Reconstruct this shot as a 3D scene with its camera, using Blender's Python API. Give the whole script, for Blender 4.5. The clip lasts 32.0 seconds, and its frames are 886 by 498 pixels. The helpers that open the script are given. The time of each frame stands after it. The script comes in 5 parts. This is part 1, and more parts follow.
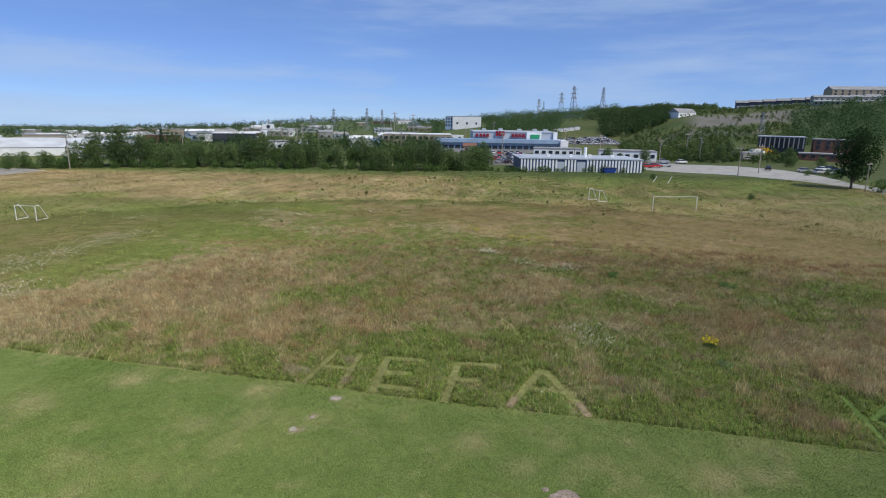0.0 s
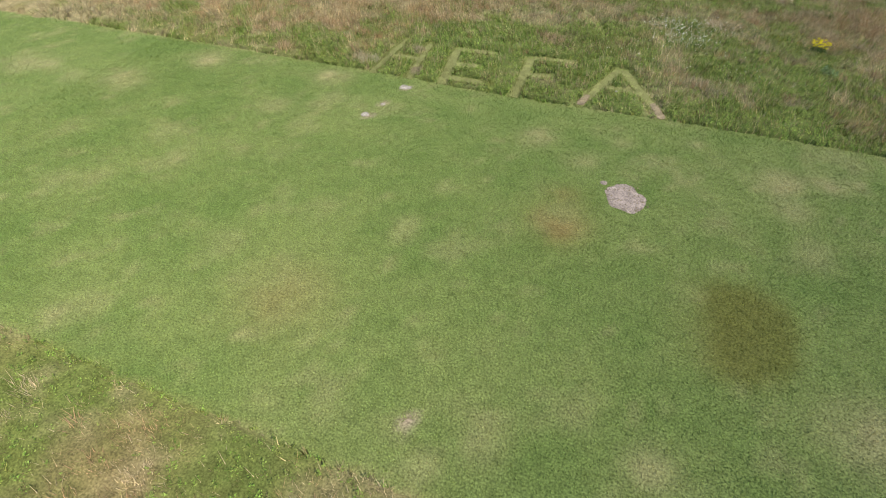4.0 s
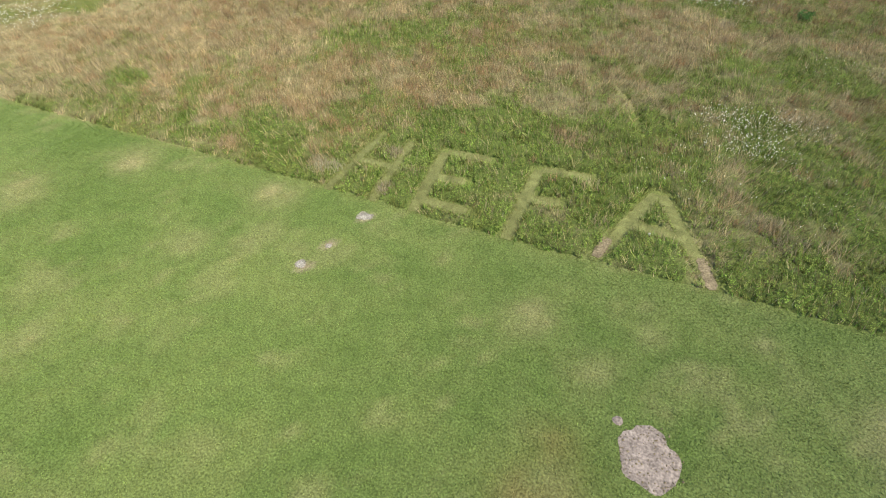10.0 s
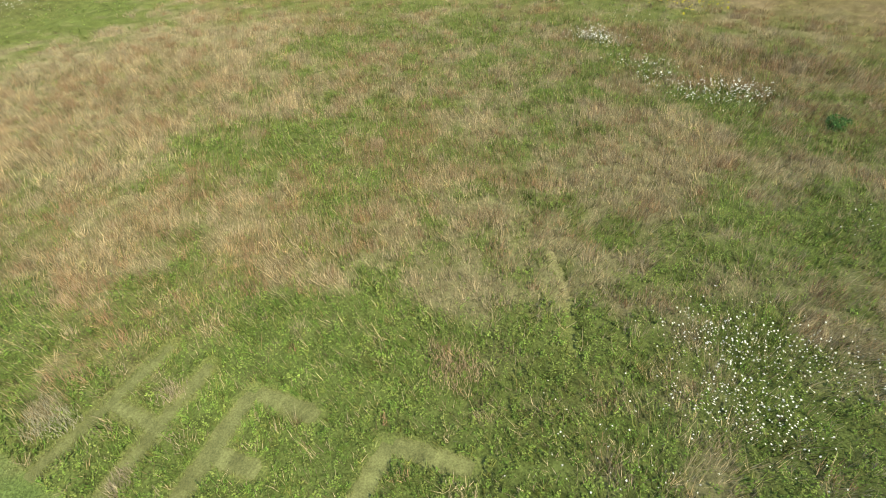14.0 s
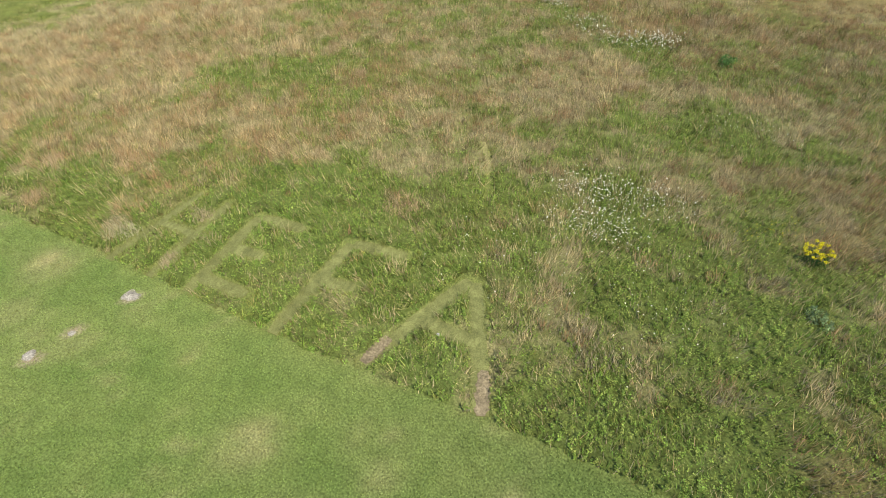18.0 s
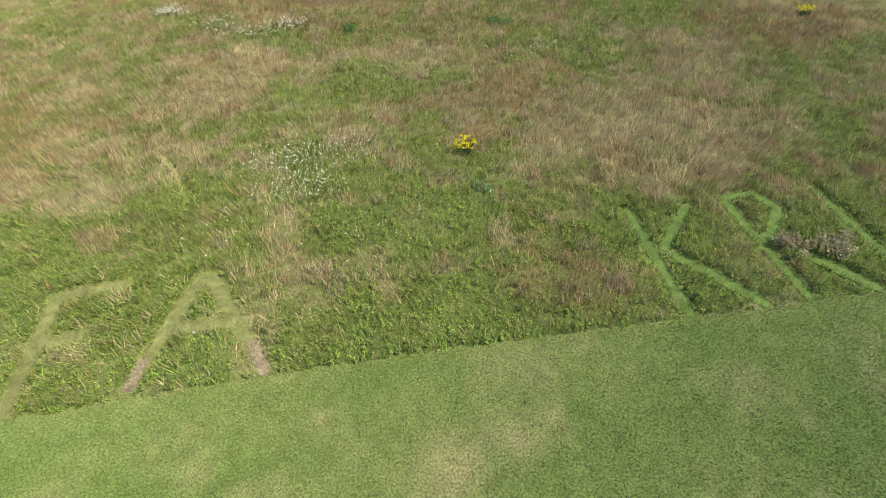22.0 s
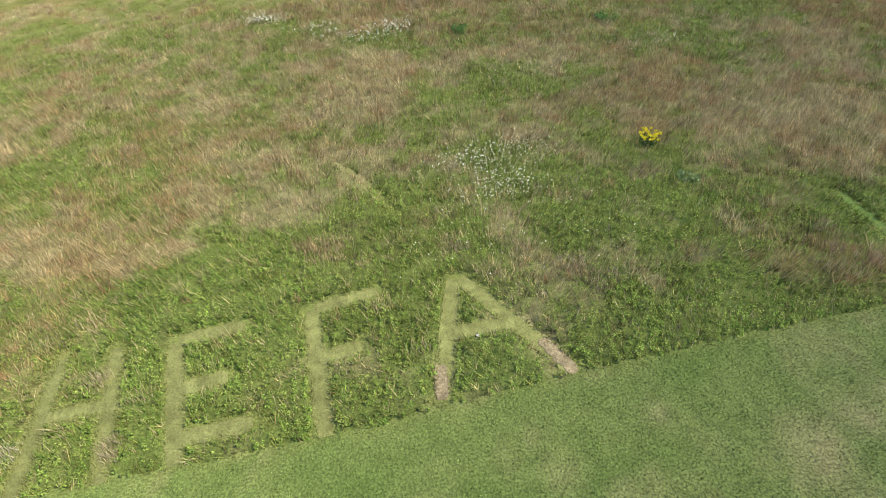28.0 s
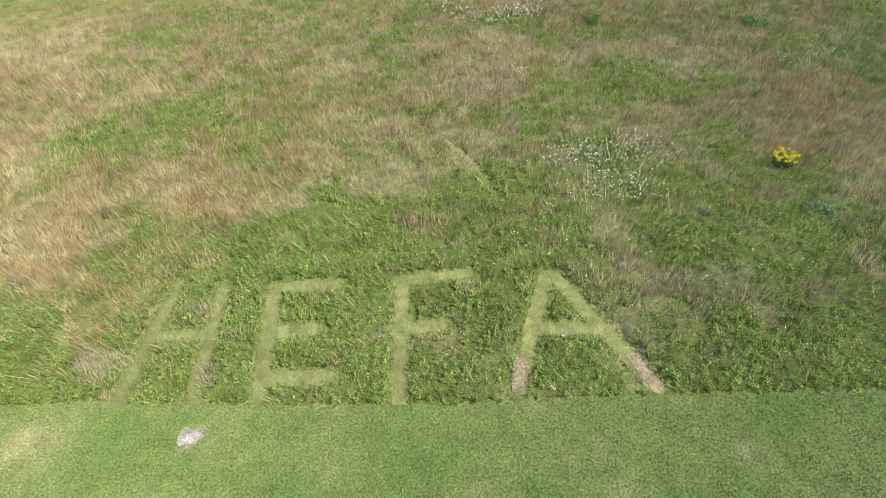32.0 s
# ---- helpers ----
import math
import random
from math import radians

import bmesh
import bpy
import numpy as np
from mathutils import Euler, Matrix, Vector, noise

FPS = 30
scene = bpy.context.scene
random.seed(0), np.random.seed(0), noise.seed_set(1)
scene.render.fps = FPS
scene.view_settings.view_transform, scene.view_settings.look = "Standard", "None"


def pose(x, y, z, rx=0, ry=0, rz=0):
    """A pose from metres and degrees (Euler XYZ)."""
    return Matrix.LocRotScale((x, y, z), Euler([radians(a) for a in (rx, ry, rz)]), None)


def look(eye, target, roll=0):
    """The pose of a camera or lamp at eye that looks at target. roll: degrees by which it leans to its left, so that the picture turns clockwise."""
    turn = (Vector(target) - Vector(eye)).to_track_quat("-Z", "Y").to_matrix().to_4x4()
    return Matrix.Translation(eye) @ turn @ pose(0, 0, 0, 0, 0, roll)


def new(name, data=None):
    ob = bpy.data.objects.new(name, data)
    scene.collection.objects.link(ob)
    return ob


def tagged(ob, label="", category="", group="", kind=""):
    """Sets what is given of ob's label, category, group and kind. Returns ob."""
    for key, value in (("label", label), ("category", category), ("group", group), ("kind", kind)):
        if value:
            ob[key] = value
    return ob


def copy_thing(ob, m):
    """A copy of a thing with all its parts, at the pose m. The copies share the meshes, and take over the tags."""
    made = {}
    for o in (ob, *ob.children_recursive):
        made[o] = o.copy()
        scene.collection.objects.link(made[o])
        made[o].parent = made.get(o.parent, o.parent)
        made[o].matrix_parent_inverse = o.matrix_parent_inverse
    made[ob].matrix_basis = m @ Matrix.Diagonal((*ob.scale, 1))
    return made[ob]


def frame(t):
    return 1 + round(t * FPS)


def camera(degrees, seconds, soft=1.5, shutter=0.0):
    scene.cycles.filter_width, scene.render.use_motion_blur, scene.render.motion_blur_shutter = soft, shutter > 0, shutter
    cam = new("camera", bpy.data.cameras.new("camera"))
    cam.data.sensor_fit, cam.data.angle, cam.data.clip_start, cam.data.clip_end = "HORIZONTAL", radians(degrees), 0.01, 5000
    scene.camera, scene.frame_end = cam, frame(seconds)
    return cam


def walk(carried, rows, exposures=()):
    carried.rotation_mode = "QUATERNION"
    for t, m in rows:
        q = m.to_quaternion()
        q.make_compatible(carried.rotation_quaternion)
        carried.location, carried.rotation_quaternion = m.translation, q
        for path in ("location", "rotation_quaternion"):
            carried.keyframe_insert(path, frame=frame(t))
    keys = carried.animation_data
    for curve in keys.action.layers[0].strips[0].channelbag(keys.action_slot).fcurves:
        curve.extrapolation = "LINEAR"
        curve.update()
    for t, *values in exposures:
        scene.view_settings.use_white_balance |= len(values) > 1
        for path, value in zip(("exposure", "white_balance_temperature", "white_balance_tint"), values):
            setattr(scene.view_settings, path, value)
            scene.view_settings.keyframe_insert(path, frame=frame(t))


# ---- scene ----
cam = camera(77.0, 32.0, soft=1.0)
PATH = [
    (0, (-0.986, -26.711, 14.602), (-1.478, -24.826, 14.151), 1.0),
    (0.5, (-0.837, -26.563, 14.582), (-1.445, -24.714, 14.12), 0.6),
    (1, (-0.87, -26.669, 14.472), (-1.518, -24.833, 14.014), 0.6),
    (1.5, (-0.951, -26.849, 14.184), (-1.621, -25.017, 13.742), 0.8),
    (2, (-0.955, -26.998, 14.039), (-1.614, -25.23, 13.377), 0.6),
    (2.5, (-0.91, -26.991, 13.881), (-1.529, -25.37, 12.887), 0.5),
    (3, (-0.909, -26.946, 13.918), (-1.46, -25.531, 12.616), 0.5),
    (3.5, (-0.889, -26.799, 14.097), (-1.434, -25.443, 12.731), 0.2),
    (5.5, (-0.759, -26.741, 14.105), (-1.355, -25.398, 12.748), -0.3),
    (6, (-0.737, -26.725, 14.17), (-1.345, -25.389, 12.811), -0.5),
    (6.5, (-0.739, -26.644, 14.278), (-1.357, -25.319, 12.914), -0.6),
    (7, (-0.742, -26.42, 14.289), (-1.375, -25.098, 12.928), -0.8),
    (7.5, (-0.85, -25.874, 14.268), (-1.496, -24.555, 12.91), -0.9),
    (8, (-1.05, -24.988, 14.399), (-1.706, -23.677, 13.038), -1.1),
    (8.5, (-1.303, -23.629, 14.446), (-1.971, -22.326, 13.085), -1.2),
    (9, (-1.526, -21.6, 14.5), (-2.205, -20.303, 13.138), -1.3),
    (9.5, (-1.815, -18.979, 14.426), (-2.501, -17.684, 13.066), -1.5),
    (10, (-2.219, -15.788, 14.392), (-2.909, -14.496, 13.03), -1.6),
    (10.5, (-2.718, -12.349, 14.237), (-3.412, -11.052, 12.882), -1.7),
    (11, (-3.198, -8.756, 14.174), (-3.901, -7.456, 12.827), -1.8),
    (11.5, (-3.471, -6.05, 14.152), (-4.177, -4.747, 12.809), -1.8),
    (12, (-3.538, -4.444, 14.066), (-4.25, -3.146, 12.721), -1.8),
    (12.5, (-3.47, -3.279, 13.907), (-4.192, -1.981, 12.568), -2.0),
    (13, (-3.374, -2.282, 13.773), (-4.103, -0.981, 12.44), -1.9),
    (13.5, (-3.096, -1.511, 13.677), (-3.839, -0.212, 12.35), -2.1),
    (15.5, (-0.942, -1.501, 13.811), (-1.731, -0.235, 12.479), -2.5),
    (16, (-0.292, -2.312, 13.777), (-1.074, -1.042, 12.445), -2.1),
    (16.5, (0.542, -3.395, 13.906), (-0.236, -2.124, 12.572), -1.9),
    (17, (1.597, -4.701, 13.933), (0.811, -3.431, 12.602), -2.1),
    (17.5, (2.638, -6.261, 14.052), (1.851, -4.988, 12.725), -2.0),
    (18, (3.657, -7.844, 14.285), (2.876, -6.574, 12.952), -2.0),
    (18.5, (4.633, -9.403, 14.514), (3.856, -8.132, 13.18), -1.9),
    (19, (5.055, -10.159, 14.737), (4.28, -8.887, 13.402), -1.9),
    (19.5, (5.167, -10.269, 14.838), (4.437, -8.97, 13.503), -2.0),
    (20, (4.997, -10.364, 14.548), (4.56, -8.933, 13.22), -2.6),
    (20.5, (4.697, -10.402, 14.449), (4.676, -8.92, 13.106), -2.7),
    (21, (4.588, -10.461, 14.33), (4.671, -8.984, 12.984), -2.5),
    (21.5, (4.705, -10.503, 14.203), (4.802, -9.025, 12.859), -2.5),
    (22, (4.762, -10.553, 14.095), (4.864, -9.071, 12.757), -2.5),
    (22.5, (4.513, -10.553, 13.982), (4.617, -9.065, 12.649), -2.5),
    (23, (3.93, -10.521, 13.992), (4.034, -9.032, 12.66), -2.6),
    (23.5, (2.793, -10.375, 14.03), (2.903, -8.889, 12.696), -2.4),
    (24, (1.268, -10.208, 14.054), (1.385, -8.721, 12.72), -2.2),
    (24.5, (-0.535, -9.95, 14.133), (-0.411, -8.466, 12.798), -2.1),
    (25, (-2.564, -9.59, 14.22), (-2.435, -8.109, 12.881), -2.3),
    (25.5, (-4.498, -9.249, 14.14), (-4.366, -7.764, 12.807), -2.5),
    (27.5, (-5.272, -9.211, 14.116), (-5.144, -7.722, 12.787), -2.6),
    (28, (-5.296, -9.238, 14.055), (-5.083, -7.757, 12.727), -2.9),
    (28.5, (-5.461, -9.185, 14.133), (-5.153, -7.728, 12.798), -2.8),
    (29, (-5.601, -9.148, 14.18), (-5.311, -7.687, 12.846), -2.7),
    (29.5, (-5.582, -9.136, 14.176), (-5.49, -7.64, 12.852), -2.3),
    (30, (-5.449, -9.07, 14.098), (-5.504, -7.564, 12.783), -2.1),
    (30.5, (-5.478, -9.02, 14.093), (-5.558, -7.514, 12.779), -1.9),
    (31, (-5.446, -9.016, 14.086), (-5.544, -7.509, 12.774), -2.0),
    (31.5, (-5.528, -9.001, 14.099), (-5.63, -7.495, 12.787), -1.9),
    (32, (-5.563, -9.156, 14.009), (-5.671, -7.69, 12.653), -1.9),
]
walk(cam, [(t, look(eye, target, roll)) for t, eye, target, roll in PATH],
     exposures=[(0, -0.38, 6350, 10), (1.0, -0.4, 6350, 10), (2.0, -0.5, 6400, 10), (2.5, -0.42, 6450, 10), (3.0, -0.16, 6500, 10), (3.5, 0.14, 6500, 10), (6, 0.2, 6500, 9), (9, 0.2, 6550, 8),
                (12, 0.18, 6750, 4), (13, 0.18, 6750, 3), (19, 0.2, 6800, 6), (20.0, 0.22, 6850, 6), (21.3, 0.4, 6900, 6), (25, 0.4, 6900, 6), (28.5, 0.46, 6650, 5), (30, 0.52, 6400, 5), (32, 0.54, 6350, 5)])

# world, sun and exposure
SUN_DIR = Vector((0.569, -0.264, 0.779))
sun = new("sun", bpy.data.lights.new("sun", "SUN"))
sun.data.energy, sun.data.angle, sun.data.color = 5.0, radians(0.53), (1.0, 0.925, 0.76)
sun.matrix_world = look(SUN_DIR * 100, (0, 0, 0))
world = bpy.data.worlds.new("sky")
scene.world = world
world.use_nodes = True
wn, wl = world.node_tree.nodes, world.node_tree.links
sky = wn.new("ShaderNodeTexSky")
sky.sky_type, sky.sun_disc = "NISHITA", False
sky.sun_elevation, sky.sun_rotation = radians(51.2), radians(114.9)
sky.altitude, sky.air_density, sky.dust_density, sky.ozone_density = 900, 0.75, 0.0, 2.0
wn["Background"].inputs["Strength"].default_value = 0.098
# thin streaks of high cloud
wco, wmap, wno = wn.new("ShaderNodeTexCoord"), wn.new("ShaderNodeMapping"), wn.new("ShaderNodeTexNoise")
wmap.inputs["Scale"].default_value = (1.3, 1.3, 9.0)
wmap.inputs["Rotation"].default_value = (0.05, 0.08, 0.3)
wno.inputs["Scale"].default_value, wno.inputs["Detail"].default_value, wno.inputs["Roughness"].default_value = 1.6, 6, 0.55
wramp, wmix = wn.new("ShaderNodeMapRange"), wn.new("ShaderNodeMix")
wramp.inputs["From Min"].default_value, wramp.inputs["From Max"].default_value = 0.41, 0.8
wramp.inputs["To Min"].default_value, wramp.inputs["To Max"].default_value = 0.28, 0.85
wmix.data_type = "RGBA"
wmix.inputs["B"].default_value = (3.9, 6.0, 10.0, 1)
wl.new(wco.outputs["Generated"], wmap.inputs["Vector"])
wl.new(wmap.outputs["Vector"], wno.inputs["Vector"])
wl.new(wno.outputs["Fac"], wramp.inputs["Value"])
wl.new(wramp.outputs["Result"], wmix.inputs["Factor"])
tone = wn.new("ShaderNodeMix")
tone.data_type, tone.blend_type = "RGBA", "MULTIPLY"
tone.inputs["Factor"].default_value, tone.inputs["B"].default_value = 1.0, (0.76, 0.98, 1.5, 1)
wl.new(sky.outputs["Color"], tone.inputs["A"])
wl.new(tone.outputs["Result"], wmix.inputs["A"])
wthin, wwhite = wn.new("ShaderNodeMapRange"), wn.new("ShaderNodeMix")
wthin.inputs["From Min"].default_value, wthin.inputs["From Max"].default_value, wthin.inputs["To Max"].default_value = 0.48, 0.78, 0.5
wwhite.data_type = "RGBA"
wwhite.inputs["B"].default_value = (7.4, 8.6, 10.4, 1)
wl.new(wno.outputs["Fac"], wthin.inputs["Value"])
wl.new(wthin.outputs["Result"], wwhite.inputs["Factor"])
wl.new(wmix.outputs["Result"], wwhite.inputs["A"])
wl.new(wwhite.outputs["Result"], wn["Background"].inputs["Color"])


# ---- materials ----
def material(name, color=(0.5, 0.5, 0.5), rough=0.8, metal=0.0, attribute="", grain=0.25, scale=30.0, stain=0.2, stain_scale=2.0,
             bump=0.2, island=0.0, object_random=0.0, translucent=0.0, spec=0.3, matt=0.0):
    """Base colour (or a colour attribute) with grain and stains at two scales, and fine relief."""
    mat = bpy.data.materials.new(name)
    mat.use_nodes = True
    n, l = mat.node_tree.nodes, mat.node_tree.links
    b = n["Principled BSDF"]
    b.inputs["Roughness"].default_value, b.inputs["Metallic"].default_value = rough, metal
    b.inputs["Specular IOR Level"].default_value = spec
    b.inputs["Diffuse Roughness"].default_value = matt
    co = n.new("ShaderNodeTexCoord")
    if attribute:
        src = n.new("ShaderNodeAttribute")
        src.attribute_name = attribute
        out = src.outputs["Color"]
    else:
        src = n.new("ShaderNodeRGB")
        src.outputs[0].default_value = (*color, 1)
        out = src.outputs[0]
    value = None

    def factor(socket, amount):
        nonlocal value
        m = n.new("ShaderNodeMapRange")
        m.inputs["To Min"].default_value, m.inputs["To Max"].default_value = 1 - amount, 1 + amount
        l.new(socket, m.inputs["Value"])
        if value is None:
            value = m.outputs["Result"]
        else:
            k = n.new("ShaderNodeMath")
            k.operation = "MULTIPLY"
            l.new(value, k.inputs[0])
            l.new(m.outputs["Result"], k.inputs[1])
            value = k.outputs[0]

    fine = None
    for amount, size in ((grain, scale), (stain, stain_scale)):
        if amount:
            t = n.new("ShaderNodeTexNoise")
            t.inputs["Scale"].default_value, t.inputs["Detail"].default_value = size, 5
            l.new(co.outputs["Object"], t.inputs["Vector"])
            m = n.new("ShaderNodeMapRange")
            m.inputs["From Min"].default_value, m.inputs["From Max"].default_value = 0.3, 0.7
            l.new(t.outputs["Fac"], m.inputs["Value"])
            factor(m.outputs["Result"], amount)
            fine = fine or t
    if island:
        geo = n.new("ShaderNodeNewGeometry")
        factor(geo.outputs["Random Per Island"], island)
    if object_random:
        info = n.new("ShaderNodeObjectInfo")
        factor(info.outputs["Random"], object_random)
    if value is not None:
        mix = n.new("ShaderNodeVectorMath")
        mix.operation = "SCALE"
        l.new(out, mix.inputs[0])
        l.new(value, mix.inputs["Scale"])
        out = mix.outputs[0]
    l.new(out, b.inputs["Base Color"])
    if bump and fine:
        bp = n.new("ShaderNodeBump")
        bp.inputs["Strength"].default_value, bp.inputs["Distance"].default_value = bump, 0.4 / scale
        l.new(fine.outputs["Fac"], bp.inputs["Height"])
        l.new(bp.outputs["Normal"], b.inputs["Normal"])
    if translucent:
        tr, add = n.new("ShaderNodeBsdfTranslucent"), n.new("ShaderNodeMixShader")
        add.inputs[0].default_value = translucent
        l.new(out, tr.inputs["Color"])
        l.new(b.outputs[0], add.inputs[1])
        l.new(tr.outputs[0], add.inputs[2])
        l.new(add.outputs[0], n["Material Output"].inputs["Surface"])
    return mat


M_GROUND = material("field_ground", attribute="tint", rough=0.95, grain=0.5, scale=15.0, stain=0.14, stain_scale=2.3, bump=0.7, spec=0.1, matt=1.0)
M_GRASS = material("grass_blades", attribute="tint", rough=0.75, grain=0, stain=0.12, stain_scale=1.5, bump=0, island=0.4, translucent=0.2, spec=0.12, matt=1.0)
M_LAWN = material("lawn_blades", attribute="tint", rough=0.8, grain=0, stain=0.1, stain_scale=2.5, bump=0, island=0.2, translucent=0.3, spec=0.1, matt=1.0)
M_LEAF = material("leaves", attribute="tint", rough=0.7, grain=0, stain=0.2, stain_scale=0.4, bump=0, island=0.35, translucent=0.35, spec=0.1, matt=1.0)
M_MAT = material("matted_grass", attribute="tint", rough=0.95, grain=0.45, scale=16, stain=0.15, stain_scale=2.5, bump=0.8, spec=0.05, matt=1.0)
M_BARK = material("bark", (0.13, 0.1, 0.075), rough=0.95, grain=0.4, scale=12, bump=0.8)
M_SOIL = material("bare_soil", (0.275, 0.225, 0.19), rough=0.95, grain=0.4, scale=14, stain=0.3, stain_scale=2.5, bump=0.8, spec=0.1)
M_EARTH = material("trodden_earth", (0.24, 0.192, 0.118), rough=0.95, grain=0.4, scale=16, stain=0.3, stain_scale=3, bump=0.8, spec=0.1)
M_CHALK = material("pale_scuffed_soil", (0.33, 0.295, 0.24), rough=0.95, grain=0.45, scale=18, stain=0.35, stain_scale=4, bump=0.8, spec=0.1)
M_THATCH = material("mown_thatch", attribute="tint", rough=0.95, grain=0.3, scale=22, stain=0.25, stain_scale=2.2, bump=0.7, spec=0.1)
M_WHITE = material("white_metal", (0.78, 0.79, 0.8), rough=0.5, grain=0.04, scale=3, stain=0.08, stain_scale=0.3, bump=0)
M_GREY = material("grey_metal", (0.42, 0.46, 0.52), rough=0.55, grain=0.06, scale=3, stain=0.1, stain_scale=0.3, bump=0)
M_BLUE = material("blue_grey_metal", (0.26, 0.36, 0.5), rough=0.5, grain=0.06, scale=3, stain=0.1, stain_scale=0.3, bump=0)
M_PALE = material("pale_metal_roof", (0.55, 0.57, 0.6), rough=0.6, grain=0.08, scale=2, stain=0.15, stain_scale=0.15, bump=0)
# darker copy of the blue-grey metal, with the shade between ribs in its colour
M_BLUE_SHADED = material("shaded_blue_cladding", (0.09, 0.12, 0.19), rough=0.6, grain=0.1, scale=3, bump=0)
M_DARK = material("dark_cladding", (0.045, 0.05, 0.065), rough=0.6, grain=0.15, scale=2, bump=0)
M_RED = material("red_panel", (0.25, 0.015, 0.03), rough=0.5, grain=0.08, scale=4, bump=0)
M_GREEN = material("green_panel", (0.03, 0.3, 0.14), rough=0.5, grain=0.08, scale=4, bump=0)
M_TAN = material("tan_stucco", (0.33, 0.28, 0.22), rough=0.9, grain=0.15, scale=4, bump=0.2)
M_BRICK = material("brown_brick", (0.2, 0.1, 0.075), rough=0.9, grain=0.25, scale=6, bump=0.2)
M_ROOF = material("grey_roofing", (0.28, 0.28, 0.29), rough=0.9, grain=0.2, scale=2, stain=0.2, stain_scale=0.2, bump=0.1)
M_ASPHALT = material("asphalt", (0.17, 0.165, 0.16), rough=0.95, grain=0.2, scale=4, stain=0.25, stain_scale=0.15, bump=0.2)
M_CONCRETE = material("pale_concrete", (0.33, 0.32, 0.3), rough=0.9, grain=0.15, scale=3, stain=0.2, stain_scale=0.3, bump=0.2)
M_GLASS = material("dark_glass", (0.03, 0.04, 0.055), rough=0.12, grain=0, stain=0.1, bump=0, spec=0.6)
M_POLE = material("weathered_pole", (0.34, 0.29, 0.24), rough=0.9, grain=0.2, scale=5, bump=0.2)
M_STEEL = material("galvanised_steel", (0.3, 0.32, 0.35), rough=0.6, metal=0.4, grain=0.1, scale=3, bump=0)
M_GOAL = material("white_painted_pipe", (0.75, 0.74, 0.7), rough=0.5, grain=0.12, scale=8, stain=0.15, bump=0)
M_TYRE = material("tyre_rubber", (0.025, 0.025, 0.027), rough=0.85, grain=0.15, bump=0)
M_FLOWER = material("flower_heads", attribute="tint", rough=0.8, grain=0, stain=0.1, bump=0, island=0.15, translucent=0.2, spec=0.1)
M_STONE = material("pale_stone", (0.5, 0.47, 0.43), rough=0.9, grain=0.3, scale=20, stain=0.25, stain_scale=4, bump=0.6)


# ---- geometry helpers ----
class Geo:
    """Gathers corners and faces for one mesh."""

    def __init__(self):
        self.v, self.f = [], []

    def add(self, verts, faces):
        k = len(self.v)
        self.v += [tuple(p) for p in verts]
        self.f += [tuple(i + k for i in f) for f in faces]
        return self

    def box(self, x0, y0, z0, x1, y1, z1):
        return self.add([(x0, y0, z0), (x1, y0, z0), (x1, y1, z0), (x0, y1, z0), (x0, y0, z1), (x1, y0, z1), (x1, y1, z1), (x0, y1, z1)],
                        [(0, 3, 2, 1), (4, 5, 6, 7), (0, 1, 5, 4), (1, 2, 6, 5), (2, 3, 7, 6), (3, 0, 4, 7)])

    def chamfer(self, x0, y0, z0, x1, y1, z1, c=0.05):
        ring = [(x0 + c, y0), (x1 - c, y0), (x1, y0 + c), (x1, y1 - c), (x1 - c, y1), (x0 + c, y1), (x0, y1 - c), (x0, y0 + c)]
        v = [(x, y, z0) for x, y in ring] + [(x, y, z1) for x, y in ring]
        f = [tuple(reversed(range(8))), tuple(range(8, 16))] + [(i, (i + 1) % 8, 8 + (i + 1) % 8, 8 + i) for i in range(8)]
        return self.add(v, f)

    def tube(self, a, b, r0, r1=None, n=6):
        a, b, r1 = Vector(a), Vector(b), r0 if r1 is None else r1
        q = (b - a).to_track_quat("Z", "Y")
        v = [a + q @ Vector((r0 * math.cos(k * math.tau / n), r0 * math.sin(k * math.tau / n), 0)) for k in range(n)]
        v += [b + q @ Vector((r1 * math.cos(k * math.tau / n), r1 * math.sin(k * math.tau / n), 0)) for k in range(n)]
        f = [(k, (k + 1) % n, n + (k + 1) % n, n + k) for k in range(n)] + [tuple(reversed(range(n))), tuple(range(n, 2 * n))]
        return self.add(v, f)

    def gable(self, x0, y0, x1, y1, z, rise, along="x", eave=0.3, thick=0.2):
        """A pitched roof as a solid prism with eaves."""
        x0, x1, y0, y1 = x0 - eave, x1 + eave, y0 - eave, y1 + eave
        if along == "x":
            ym = (y0 + y1) / 2
            v = [(x0, y0, z), (x1, y0, z), (x1, y1, z), (x0, y1, z), (x0, ym, z + rise), (x1, ym, z + rise)]
            f = [(0, 3, 2, 1), (0, 1, 5, 4), (2, 3, 4, 5), (0, 4, 3), (1, 2, 5)]
        else:
            xm = (x0 + x1) / 2
            v = [(x0, y0, z), (x1, y0, z), (x1, y1, z), (x0, y1, z), (xm, y0, z + rise), (xm, y1, z + rise)]
            f = [(0, 3, 2, 1), (1, 2, 5, 4), (3, 0, 4, 5), (0, 1, 4), (2, 3, 5)]
        return self.add(v, f)

    def mesh(self, name, mat):
        me = bpy.data.meshes.new(name)
        me.from_pydata(self.v, [], self.f)
        me.materials.append(mat)
        return me


def part(name, geo, mat, parent, label=""):
    ob = new(name, geo.mesh(name, mat) if isinstance(geo, Geo) else geo)
    ob.parent = parent
    return tagged(ob, label)


def thing(name, label, category, m=None, group="", kind=""):
    ob = new(name)
    ob.empty_display_size = 0.2
    if m is not None:
        ob.matrix_basis = m
    return tagged(ob, label, category, group, kind)


